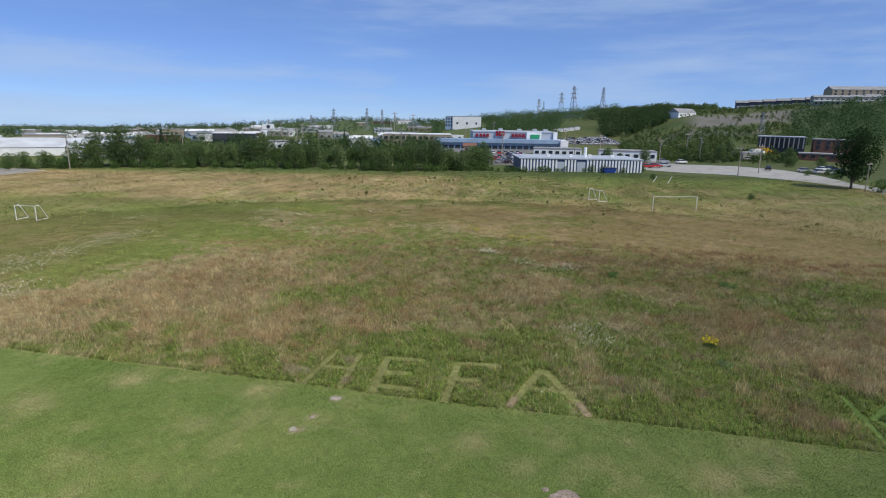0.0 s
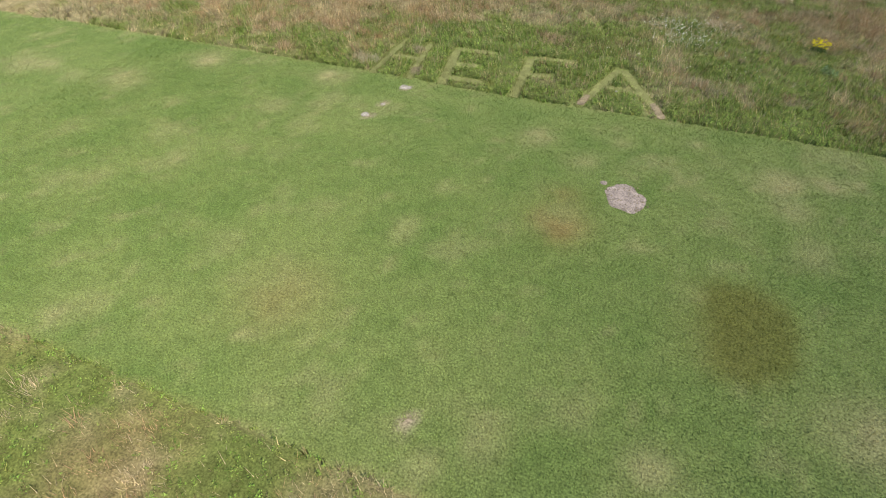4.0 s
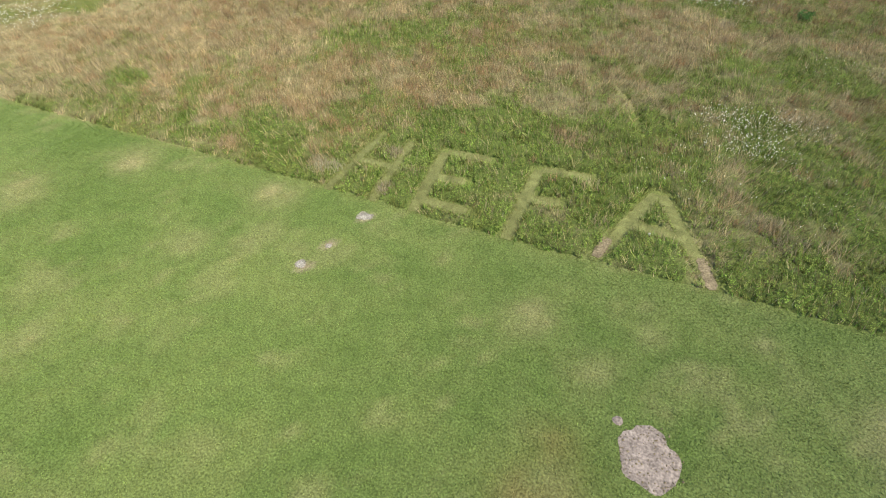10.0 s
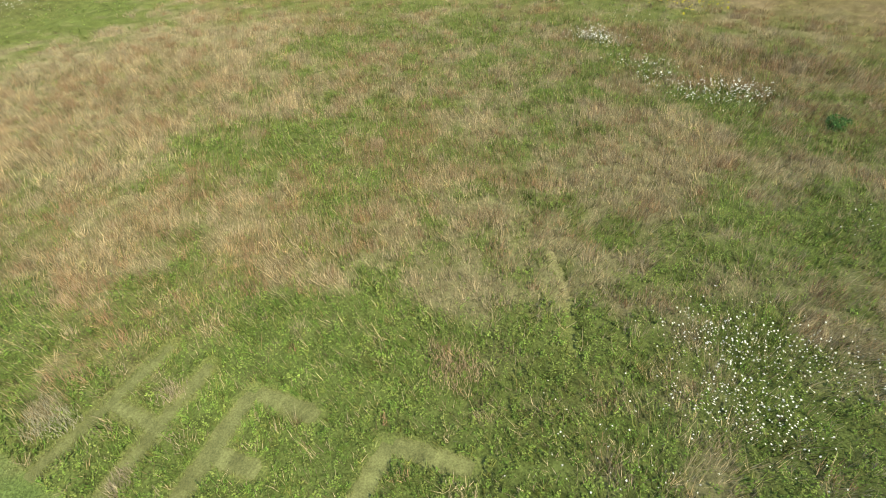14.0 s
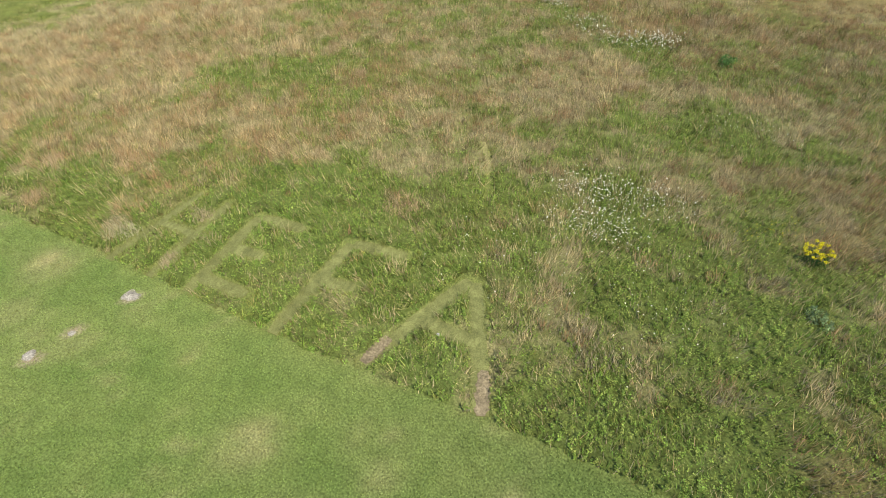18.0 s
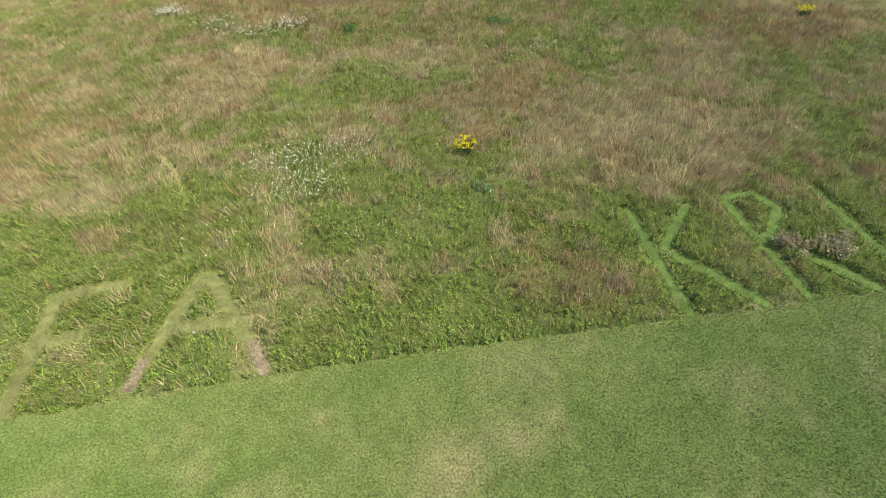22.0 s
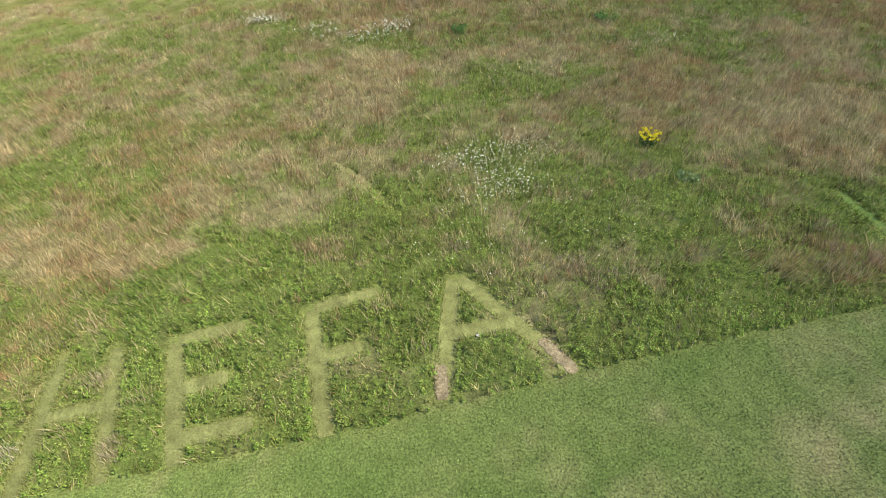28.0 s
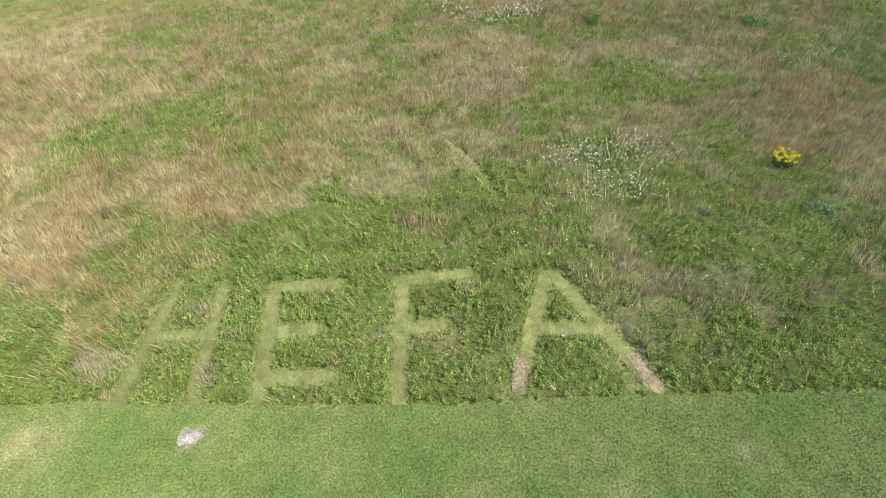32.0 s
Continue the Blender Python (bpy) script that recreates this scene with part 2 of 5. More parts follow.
def array_mesh(name, verts, faces_n, mat, tint=None):
    """A mesh of separate triangles or quads from arrays: verts (count * faces_n, 3)."""
    me = bpy.data.meshes.new(name)
    n = len(verts)
    me.vertices.add(n)
    me.vertices.foreach_set("co", np.ascontiguousarray(verts, np.float32).ravel())
    me.loops.add(n)
    me.loops.foreach_set("vertex_index", np.arange(n, dtype=np.int32))
    me.polygons.add(n // faces_n)
    me.polygons.foreach_set("loop_start", np.arange(0, n, faces_n, dtype=np.int32))
    me.update(calc_edges=True)
    if tint is not None:
        a = me.color_attributes.new("tint", "FLOAT_COLOR", "POINT")
        a.data.foreach_set("color", np.concatenate([tint, np.ones((n, 1))], 1).astype(np.float32).ravel())
    me.materials.append(mat)
    return me


RNG = np.random.default_rng(7)
LATTICE = RNG.random((8, 256, 256))


def vnoise(x, y, size, layer=0):
    """Smooth value noise in 0..1 with cells of that size."""
    u, v = np.asarray(x) / size + 37.3 * layer, np.asarray(y) / size + 11.7 * layer
    iu, iv = np.floor(u).astype(int), np.floor(v).astype(int)
    fu, fv = u - iu, v - iv
    fu, fv = fu * fu * (3 - 2 * fu), fv * fv * (3 - 2 * fv)
    t = LATTICE[layer % 8]
    a, b = t[iu % 256, iv % 256], t[(iu + 1) % 256, iv % 256]
    c, d = t[iu % 256, (iv + 1) % 256], t[(iu + 1) % 256, (iv + 1) % 256]
    return (a * (1 - fu) + b * fu) * (1 - fv) + (c * (1 - fu) + d * fu) * fv


def fnoise(x, y, size, layer=0):
    return 0.55 * vnoise(x, y, size, layer) + 0.3 * vnoise(x, y, size / 2.3, layer + 1) + 0.15 * vnoise(x, y, size / 5.1, layer + 2)


def step(a, b, x):
    t = np.clip((x - a) / (b - a), 0, 1)
    return t * t * (3 - 2 * t)


# The town's grid is turned against the field: X across, Y away from the field.
TOWN_O, TOWN_YAW = (-0.986, -26.711), radians(14.65)


def town(X, Y):
    c, s = math.cos(TOWN_YAW), math.sin(TOWN_YAW)
    return TOWN_O[0] + c * X - s * Y, TOWN_O[1] + s * X + c * Y


def to_town(x, y):
    c, s = math.cos(TOWN_YAW), math.sin(TOWN_YAW)
    dx, dy = x - TOWN_O[0], y - TOWN_O[1]
    return c * dx + s * dy, -s * dx + c * dy


def hill(X, Y):
    """Height of the land in the town's grid: level field, a dip to one side, a hill to the other."""
    X, Y = np.asarray(X, float), np.asarray(Y, float)
    far = np.maximum(Y, 1.0)
    u = X / far
    top = np.interp(u, [-0.9, -0.58, -0.38, -0.28, -0.17, 0.0, 0.11, 0.21, 0.26, 0.36, 0.5, 0.62, 0.8, 1.2], [-21, -16, -9, 0, 9, 7, 17, 19, 23, 27, 29, 33, 40, 44])
    begin = np.interp(u, [0, 0.2, 0.31, 0.42, 0.55, 0.9], [380, 372, 372, 230, 215, 230])
    end = np.interp(u, [-0.3, 0, 0.2, 0.42, 0.9], [1100, 800, 640, 560, 480])
    z = top * step(begin, end, far)
    z = z + np.where(u > 0.3, 1.6 * (vnoise(X, Y, 34, 3) - 0.5) * step(230, 330, far), 0)
    z = z + 6.0 * (vnoise(X, Y, 160, 4) - 0.5) * step(650, 900, far)
    z = z - 3.4 * step(165, 215, far) * (1 - step(-0.62, -0.48, u))
    z = z - 0.02 * np.maximum(far - 1300, 0) * step(1300, 1600, far)
    return np.where(Y < 150, 0.0, z)


def land(x, y):
    return hill(*to_town(np.asarray(x, float), np.asarray(y, float)))


# ---- the field: where it is mown, and its colours ----
def edge_far(x):
    """The edge between lawn and tall meadow."""
    return np.where(x < 0, 0.052 * x - 0.25 * np.sin(np.minimum(0, np.maximum(x, -16)) / 16 * math.pi) * -1, 0.045 * x) + 0.1 * (vnoise(x, 0 * x, 1.1, 5) - 0.5)


def edge_near(x):
    return -21.5 + 0.12 * (vnoise(x, 0 * x, 0.9, 6) - 0.5) - 0.02 * np.maximum(x + 4, 0)


STROKES = {
    "H": [(-15.9, 3.9, -15.75, -0.95), (-14.25, 3.95, -13.55, -0.8), (-15.65, 1.6, -13.9, 1.7)],
    "E": [(-12.4, 3.8, -11.65, -0.65), (-12.3, 3.85, -10.2, 4.05), (-12.0, 1.85, -10.55, 2.05), (-11.75, 0.12, -9.65, 0.27)],
    "F": [(-8.0, 4.3, -7.6, -0.6), (-7.9, 4.35, -5.7, 4.7), (-7.75, 2.12, -6.4, 2.4)],
    "A": [(-3.0, 4.75, -4.2, -0.1), (-2.75, 4.75, -0.1, 0.05), (-3.75, 2.28, -1.25, 2.36)],
    "K": [(13.4, 6.3, 13.56, 0.7), (13.9, 3.9, 15.85, 6.3), (14.1, 3.7, 16.3, 0.8)],
    "R": [(17.46, 6.5, 17.8, 0.85), (17.4, 6.6, 18.8, 6.75), (18.8, 6.75, 19.3, 5.7), (19.3, 5.7, 18.2, 4.2), (18.2, 4.2, 17.7, 3.95), (18.2, 3.9, 20.3, 1.0)],
    "I": [(21.4, 6.8, 21.75, 0.95)],
}
WIDE = 0.3


TRAIL = [(-6.9, 13.4, -6.3, 12.6), (-6.3, 12.6, -5.6, 11.5), (-5.6, 11.5, -5.1, 10.5), (-5.1, 10.5, -4.75, 9.5)]


def off_strokes(x, y, wide=WIDE):
    """Distance to the nearest mown stroke, less half its width."""
    best = np.full(np.shape(x), 99.0)
    for letter, strokes in STROKES.items():
        for ax, ay, bx, by in strokes:
            dx, dy = bx - ax, by - ay
            t = np.clip(((x - ax) * dx + (y - ay) * dy) / (dx * dx + dy * dy), 0, 1)
            best = np.minimum(best, np.hypot(x - ax - t * dx, y - ay - t * dy) + (0 if letter in "HEFA" else 0.07))
    for ax, ay, bx, by in TRAIL:
        dx, dy = bx - ax, by - ay
        t = np.clip(((x - ax) * dx + (y - ay) * dy) / (dx * dx + dy * dy), 0, 1)
        best = np.minimum(best, np.hypot(x - ax - t * dx, y - ay - t * dy) + 0.235)
    return best - wide


def blobs(x, y, rows):
    out = np.zeros(np.shape(x))
    for bx, by, r, k in rows:
        out = out + k * np.exp(-((x - bx) ** 2 + (y - by) ** 2) / (r * r))
    return out


# pale dry grass, red-brown grass and lush green: x, y, radius, amount
DRY = [(19, 12, 3.5, .35), (14, 14, 3, .3), (9, 16, 3, .25), (2, 14.5, 2, .3), (-30, 7.4, 6, .5), (-40, 9, 6, .5), (-42, .8, 4, .6), (-25, 2.9, 2.5, .35), (-37, 18, 6, .6), (-32, 22, 5, .6), (-27, 17, 4, .4), (-22.7, 6.3, 2.4, .4), 
       (-21, 22, 4, .45), (-14, 8.6, 1.7, .5), (-7.3, 7.4, .8, .5), (-6.5, 11.4, 1.4, .5), (-5.3, 19.2, 2.6, .5), (-14, 20.6, 2.6, .35), (-20.3, 4.7, 2, .4),
       (-19, 11.7, 1.6, .5), (-17, .5, .8, .9), (1.3, 4.2, .9, .3), (21.3, 16.4, 1.7, .5), (18, 13.8, 1.6, .4), (-3.5, 25, 3, .4), (4.6, 23, 2, .4),
       (-9.5, 9.8, 1.2, .4), (-12, -23, 1.2, .3), (-17, -25, 1.5, .3), (-10, -25, 1.2, .25)]
FAR_DRY = [(19, 12, 3.5, .35), (14, 14, 3, .3), (9, 16, 3, .25), (2, 14.5, 2, .3), (40, 92, 20, .12), (62, 105, 18, .2), (-80, 75, 18, .2)]
RED = [(11.1, 1.9, .9, .45), (10.4, 3.3, 1.0, .4), (16.8, 9.3, 3.0, .28), (13, 9.4, 2.4, .22), (10.5, 18.5, 3.5, .2), (5, 25, 2.6, .4), (14, 17.5, 4, .2),
       (-35, 56, 7, .5), (-18, 62, 9, .8), (0, 71, 9, .9), (12, 59, 10, 1), (28, 66, 13, 1), (40, 64, 12, .9), (-12, 51, 8, .8), (3, 45, 8, .9), (16.5, 46, 9, 1), (26, 40, 9, .9),
       (-3, 32, 3.5, .7), (30, 26, 6, .6), (8, 13, 2, .4), (17.8, 2.2, .8, .8), (1.3, 4.1, .7, .8), (-20.9, 4, .8, .7), (-22.4, .3, .7, .8), (-24.6, 2.1, .7, .6), (-7.5, 7.2, .6, 1),
       (-16.9, 16.7, .6, 1), (-13.5, 8, .8, .6), (8.8, 2.8, .6, .6), (20, 32, 6, .3), (-38, 14, 9, .12), (-12, -24, 1.6, .6), (-18, -25.5, 2.4, .7), (-8, -24.5, 1.4, .5), (-22, -25, 2.5, .6)]
LUSH = [(-10, 5.5, 3, .4), (-13, 6, 2.5, .3), (-87, 31, 5, .8), (-94, 28, 5, .8), (-2.4, 1.1, 1.2, .55), (-2.7, 3.2, .8, .3), (-72, 45, 7, .52), (-65, 48, 7, .52), (-58, 53, 7, .52), (-49, 54, 6, .46), (-42, 56, 5, .39), (-52, 37, 6, .58), (-43, 36, 5, .46), (-48, 28, 6, .58), (-46, 21, 4, .52), (-48, 15, 3.5, .39),
        (-1.3, 8.2, .9, .6), (-.8, 6.2, .9, .6), (-48, 9.5, 3, .39), (-85, 40, 8, .32), (-32.6, 3, 1.6, .6), (-26, 2, 2, .5), (-22, 3, 1.6, .4), (-23.5, 12.6, 2.8, .42), (-19.3, 17.2, 2.4, .36), (-15.6, 13.5, 2, .6), (-15, 5.6, 2.2, .5),
        (-8, 10.6, 1.4, .4), (7.7, 8, 2.2, .5), (12.7, 4.8, 2.2, .6), (4.5, 6, 3, .5), (1.8, 9, 2.5, .4), (23.5, 9.7, 2, .5), (-5, 2.5, 4, .55), (-12, 2.5, 4, .55), (0, 18.5, 2.5, .3),
        (2.5, 1.5, 3, .45), (7, 2, 2, .4), (20, 3.5, 3, .5), (16, 3, 3, .5), (-20.6, 1.5, 1.6, .6), (20.3, 30, 3, .5), (24.6, 29.7, 3, .5), (13.7, 23, 2, .5), (-6, -22.6, 2, .5),
        (-14, -22.6, 1.2, .45), (-19, -24, 1.4, .45), (-15.5, -23.4, 1.2, .4), (-9, -22.8, 1.2, .4), (5, 122, 10, .4), (25, 126, 10, .6), (42, 122, 10, .5)]
# on the lawn: pale dry spots, rusty spots, one dark damp patch, bare soil
PALE = [(-25.3, -2.9, 1.0, .8), (-17.5, -2.2, .9, .8), (-28, -6.9, 1.3, .45), (-35, -7.3, 1.4, .4), (-5.5, -4, .75, .8), (-2.9, -5.1, .8, .4), (5.2, -3.5, .9, .9),
        (7.2, -2.95, .55, .8), (1.6, -1.7, .5, .3), (-1.6, -2.9, .5, .4), (-17, -20.4, .6, .5), (7.1, -15.3, 1.2, .6), (-2.6, -19.5, .6, .5), (1.6, -18.4, .6, .5),
        (-18.7, -6.1, .8, .6), (6.2, -8.2, .7, .4), (-10.7, -17, 1.6, .3), (5.5, -5.4, .8, .4), (-2, -1.7, .3, .5)]
RUST = [(-2.9, -10.1, .8, .4), (-3.0, -9.6, 1.4, .35), (-3.1, -7.9, .7, .4), (-10.7, -17, 1.5, .35), (3.5, -12.2, 1.5, .3), (2.9, -14, .9, .2)]
SOIL = [(-4.67, -19.8, .28, 1), (3.05, -16.65, .2, .8), (-13.23, -1.82, .3, 1), (-13.87, -5.14, .24, 1), (-13.61, -3.9, .14, .8)]
C = {k: np.array(v) for k, v in dict(
    lawn=(.106, .153, .041), lawn2=(.147, .184, .057), pale=(.30, .26, .135), rust=(.19, .145, .055), damp=(.1, .106, .024), soil=(.30, .235, .17),
    green=(.165, .238, .042), lush=(.148, .265, .045), dry=(.50, .40, .225), red=(.42, .295, .145), olive=(.225, .23, .06), mown=(.188, .194, .07)).items()}


def blend(c, d, k):
    return c + (d - c) * np.clip(k, 0, 1)[:, None]


def lawn_tint(x, y):
    c = blend(np.tile(C["lawn"], (len(x), 1)), C["lawn2"], 1.5 * fnoise(x, y, 3.4, 1) + 1.1 * (fnoise(x, y, 0.7, 3) - 0.5) - 0.3 + 0.6 * (vnoise(x, y, 11, 3) - 0.5))
    rag = 0.5 + vnoise(x, y, 0.5, 2)
    c = blend(c, C["pale"], 0.8 * blobs(x, y, PALE) * (0.3 + 1.4 * fnoise(x, y, 0.8, 6)) + 0.28 * step(0.6, 0.85, fnoise(x, y, 2.6, 4)) + 0.3 * step(0.62, 0.85, fnoise(x, y, 0.9, 7)))
    c = blend(c, C["rust"], blobs(x, y, RUST) * rag)
    damp = np.hypot((x - 3.8) / 1.75, (y + 12.5) / 2.2) + 0.95 * (fnoise(x, y, 1.2, 3) - 0.5)
    c = blend(c, C["damp"], 0.8 * (1 - step(0.55, 1.15, damp)))
    return blend(c, C["soil"], step(0.35, 0.6, blobs(x, y, SOIL) * rag))


def westward(x, y):
    """1 on the duller, shorter grass at the field's west side."""
    return (1 - step(-60, -42, x + 8 * (vnoise(x, y, 12, 4) - 0.5))) * (1 - step(92, 102, to_town(x, y)[1] + 6 * (vnoise(x, y, 10, 1) - 0.5)))


def shares(x, y, spread=1.0):
    """How much of the meadow is dry, red-brown and lush at a place."""
    X, Y = to_town(x, y)
    strip_far = step(98, 112, Y + 8 * (vnoise(x, y, 14, 2) - 0.5)) * (1 - step(-12, 20, X)) * (1 - step(148, 153, Y))
    lush = blobs(x, y, LUSH) + 0.9 * step(148, 155, Y) + 0.5 * step(138, 148, Y) * step(0, 20, X)
    dry = 0.26 + 0.75 * (blobs(x, y, DRY) + blobs(x, y, FAR_DRY)) + 0.2 * strip_far - 0.5 * lush + spread * (1.1 * (fnoise(x, y, 4.5, 0) - 0.5) + 1.5 * (fnoise(x, y, 1.1, 2) - 0.5))
    red = 0.1 + 0.1 * step(40, 70, y) + 0.7 * blobs(x, y, RED) + 0.3 * strip_far - 0.4 * lush + spread * (1.1 * (fnoise(x, y, 6.5, 5) - 0.5) + 0.8 * (fnoise(x, y, 1.7, 3) - 0.5))
    west = westward(x, y)
    east = step(84, 100, Y) * step(-14, 12, X) * (1 - step(150, 156, Y))
    dry, lush = dry - 0.22 * east, lush + 0.25 * east * step(0.45, 0.6, fnoise(x, y, 5, 2))
    dry, red = dry - 0.12 * west, red - 0.08 * west
    fringe = (1 - step(0.4, 2.6, y - edge_far(x))) * step(-19, -14, x) * (y > -3) * (1 - blobs(x, y, RED[:1]).clip(0, 1))
    dry, red, lush = dry - 0.3 * fringe, red - 0.15 * fringe, lush + 0.25 * fringe
    dry, red = 0.42 + 1.15 * (dry - 0.35) - 0.1 * lush, 0.33 + 1.2 * (red - 0.28)
    return np.clip(dry, 0.09, 0.88), np.clip(red, 0.03, 0.8), np.clip(lush, 0, 1)


def drifts(x, y):
    """Duller and fresher drifts of grass in the far half of the field."""
    far = step(40, 85, to_town(x, y)[1] - 20)
    return 1 - far * (0.62 - 0.75 * fnoise(x, y, 6, 2)).clip(0, .5)


def meadow_tint(x, y):
    dry, red, lush = shares(x, y)
    c = blend(np.tile(C["green"], (len(x), 1)), C["lush"], lush)
    c = blend(c, C["olive"], 0.4 + 0 * x)
    c = blend(c, C["dry"], dry)
    return blend(blend(c, C["red"], 0.8 * red), np.array((.21, .19, .075)), 0.6 * westward(x, y) * (1 - lush)) * drifts(x, y)[:, None]


def tuft_tint(x, y):
    """Each tuft is green, olive, dry or red-brown, in the shares of its place."""
    dry, red, lush = shares(x, y)
    n = len(x)
    c = blend(np.tile(C["green"], (n, 1)), C["lush"], np.where(RNG.random(n) < lush, 1.0, 0.2))
    c = np.where((RNG.random(n) < 0.35)[:, None], C["olive"], c)
    c = np.where((RNG.random(n) < dry)[:, None], C["dry"], c)
    c = np.where((RNG.random(n) < 0.68 * red)[:, None], C["red"], c)
    c = blend(c, np.array((.21, .19, .075)), 0.6 * westward(x, y) * (1 - lush))
    return (0.8 * c * drifts(x, y)[:, None] + 0.2 * meadow_tint(x, y)) * ((0.58 + 0.8 * fnoise(x, y, 0.8, 6)) * (1 - 0.12 * np.clip(reach(x, y), 0, 1)))[:, None]


def on_lawn(x, y):
    return (y < edge_far(x)) & (y > edge_near(x))


def town_tint(X, Y):
    """Colours of the land past the field: rough green, rubble on the hill."""
    c = np.tile((.06, .09, .03), (len(X), 1))
    c = blend(c, np.array((.125, .13, .052)), fnoise(X, Y, 30, 2) * 1.5 - 0.3)
    c = c * (0.75 + 0.5 * fnoise(X, Y, 9, 5))[:, None]
    u = X / np.maximum(Y, 1)
    rag = Y + 26 * (fnoise(X, Y, 36, 6) - 0.5)
    upper = step(0.41, 0.45, u) * step(374, 384, rag) * (1 - step(440, 452, rag))
    lower = step(0.33, 0.38, u) * (1 - step(0.53, 0.58, u)) * step(334, 342, rag) * (1 - step(358, 366, rag))
    rubble = np.maximum(upper, 0.85 * lower)
    c = blend(c, np.array((.2, .185, .165)), rubble * (0.55 + 0.6 * vnoise(X, Y, 6, 1)))
    wooded = np.maximum((1 - step(0.44, 0.5, u)) * step(0.24, 0.28, u) * step(540, 575, Y), (1 - step(0.26, 0.32, u)) * step(500, 600, Y))
    wooded = np.maximum(wooded, step(0.59, 0.63, u) * step(275, 290, Y) * (1 - step(425, 450, Y)))
    return blend(c, np.array((.08, .11, .045)), wooded)


def axis_steps(core0, core1, fine, far0, far1, grow=1.16, cap=60, within=0):
    left, right = [core0], [core1]
    s = fine
    while left[-1] > far0:
        s *= grow
        left.append(left[-1] - s)
    s = fine
    while right[-1] < far1:
        s = min(s * grow, cap if right[-1] < within else 60)
        right.append(right[-1] + s)
    return np.array(left[:0:-1] + list(np.arange(core0, core1, fine)) + right)


def build_ground():
    # laid out in the town's grid, fine round the lawn
    xs, ys = axis_steps(-46, 40, 0.45, -3000, 2600, 1.13, 9, 420), axis_steps(-12, 64, 0.45, -200, 3600, 1.09, 8, 620)
    X, Y = np.meshgrid(xs, ys)
    X, Y = X.ravel(), Y.ravel()
    c, s = math.cos(TOWN_YAW), math.sin(TOWN_YAW)
    x, y = TOWN_O[0] + c * X - s * Y, TOWN_O[1] + s * X + c * Y
    z = hill(X, Y)
    # meadow ground toned down, the shade under the grass put into its colour
    tint = blend(meadow_tint(x, y) * 0.85, np.array((.11, .125, .045)), 0.4 * (1 - step(60, 110, Y)))
    inside = step(-0.35, 0.2, edge_far(x) - y) * step(-0.35, 0.2, y - edge_near(x)) * (np.abs(x) < 90)
    tint = tint * (1 - inside[:, None]) + lawn_tint(x, y) * inside[:, None]
    beyond = step(146, 158, Y)[:, None]
    tint = tint * (1 - beyond) + town_tint(X, Y) * beyond
    w, h = len(xs), len(ys)
    i = (np.arange(h - 1)[:, None] * w + np.arange(w - 1)).ravel()
    quads = np.stack([i, i + 1, i + w + 1, i + w], 1).astype(np.int32)
    me = bpy.data.meshes.new("ground")
    me.vertices.add(len(x))
    me.vertices.foreach_set("co", np.stack([x, y, z], 1).astype(np.float32).ravel())
    me.loops.add(quads.size)
    me.loops.foreach_set("vertex_index", quads.ravel())
    me.polygons.add(len(quads))
    me.polygons.foreach_set("loop_start", np.arange(0, quads.size, 4, dtype=np.int32))
    me.update(calc_edges=True)
    a = me.color_attributes.new("tint", "FLOAT_COLOR", "POINT")
    a.data.foreach_set("color", np.concatenate([tint, np.ones((len(x), 1))], 1).astype(np.float32).ravel())
    me.polygons.foreach_set("use_smooth", np.ones(len(quads), bool))
    me.materials.append(M_GROUND)
    return tagged(new("ground", me), "mown lawn strip and open meadow running out to low hills", "ground", kind="structure")


ground = build_ground()


# ---- grass ----
def blades(x, y, height, width, lean, tint, z=0.0, combed=0.0):
    """One triangle a blade, turned and leaning at random."""
    n = len(x)
    a, b = RNG.random(n) * math.tau, RNG.random(n) * math.tau
    b = np.where(RNG.random(n) < combed, 3 * math.tau * vnoise(x, y, 9, 2) + RNG.normal(0, 0.5, n), b)
    wx, wy = np.cos(a) * width / 2, np.sin(a) * width / 2
    lx, ly = np.cos(b) * lean, np.sin(b) * lean
    v = np.empty((n, 3, 3))
    v[:, 0] = np.stack([x - wx, y - wy, 0 * x + z], 1)
    v[:, 1] = np.stack([x + wx, y + wy, 0 * x + z], 1)
    v[:, 2] = np.stack([x + lx, y + ly, z + height], 1)
    return v.reshape(-1, 3), np.repeat(tint, 3, 0)


def shorn(x, y):
    """The grass stands lower beside the mown strokes and the lawn."""
    return (0.74 + 0.26 * step(0.03, 0.4, off_strokes(x, y))) * (0.78 + 0.22 * step(0.0, 0.7, np.maximum(y - edge_far(x), edge_near(x) - y)))


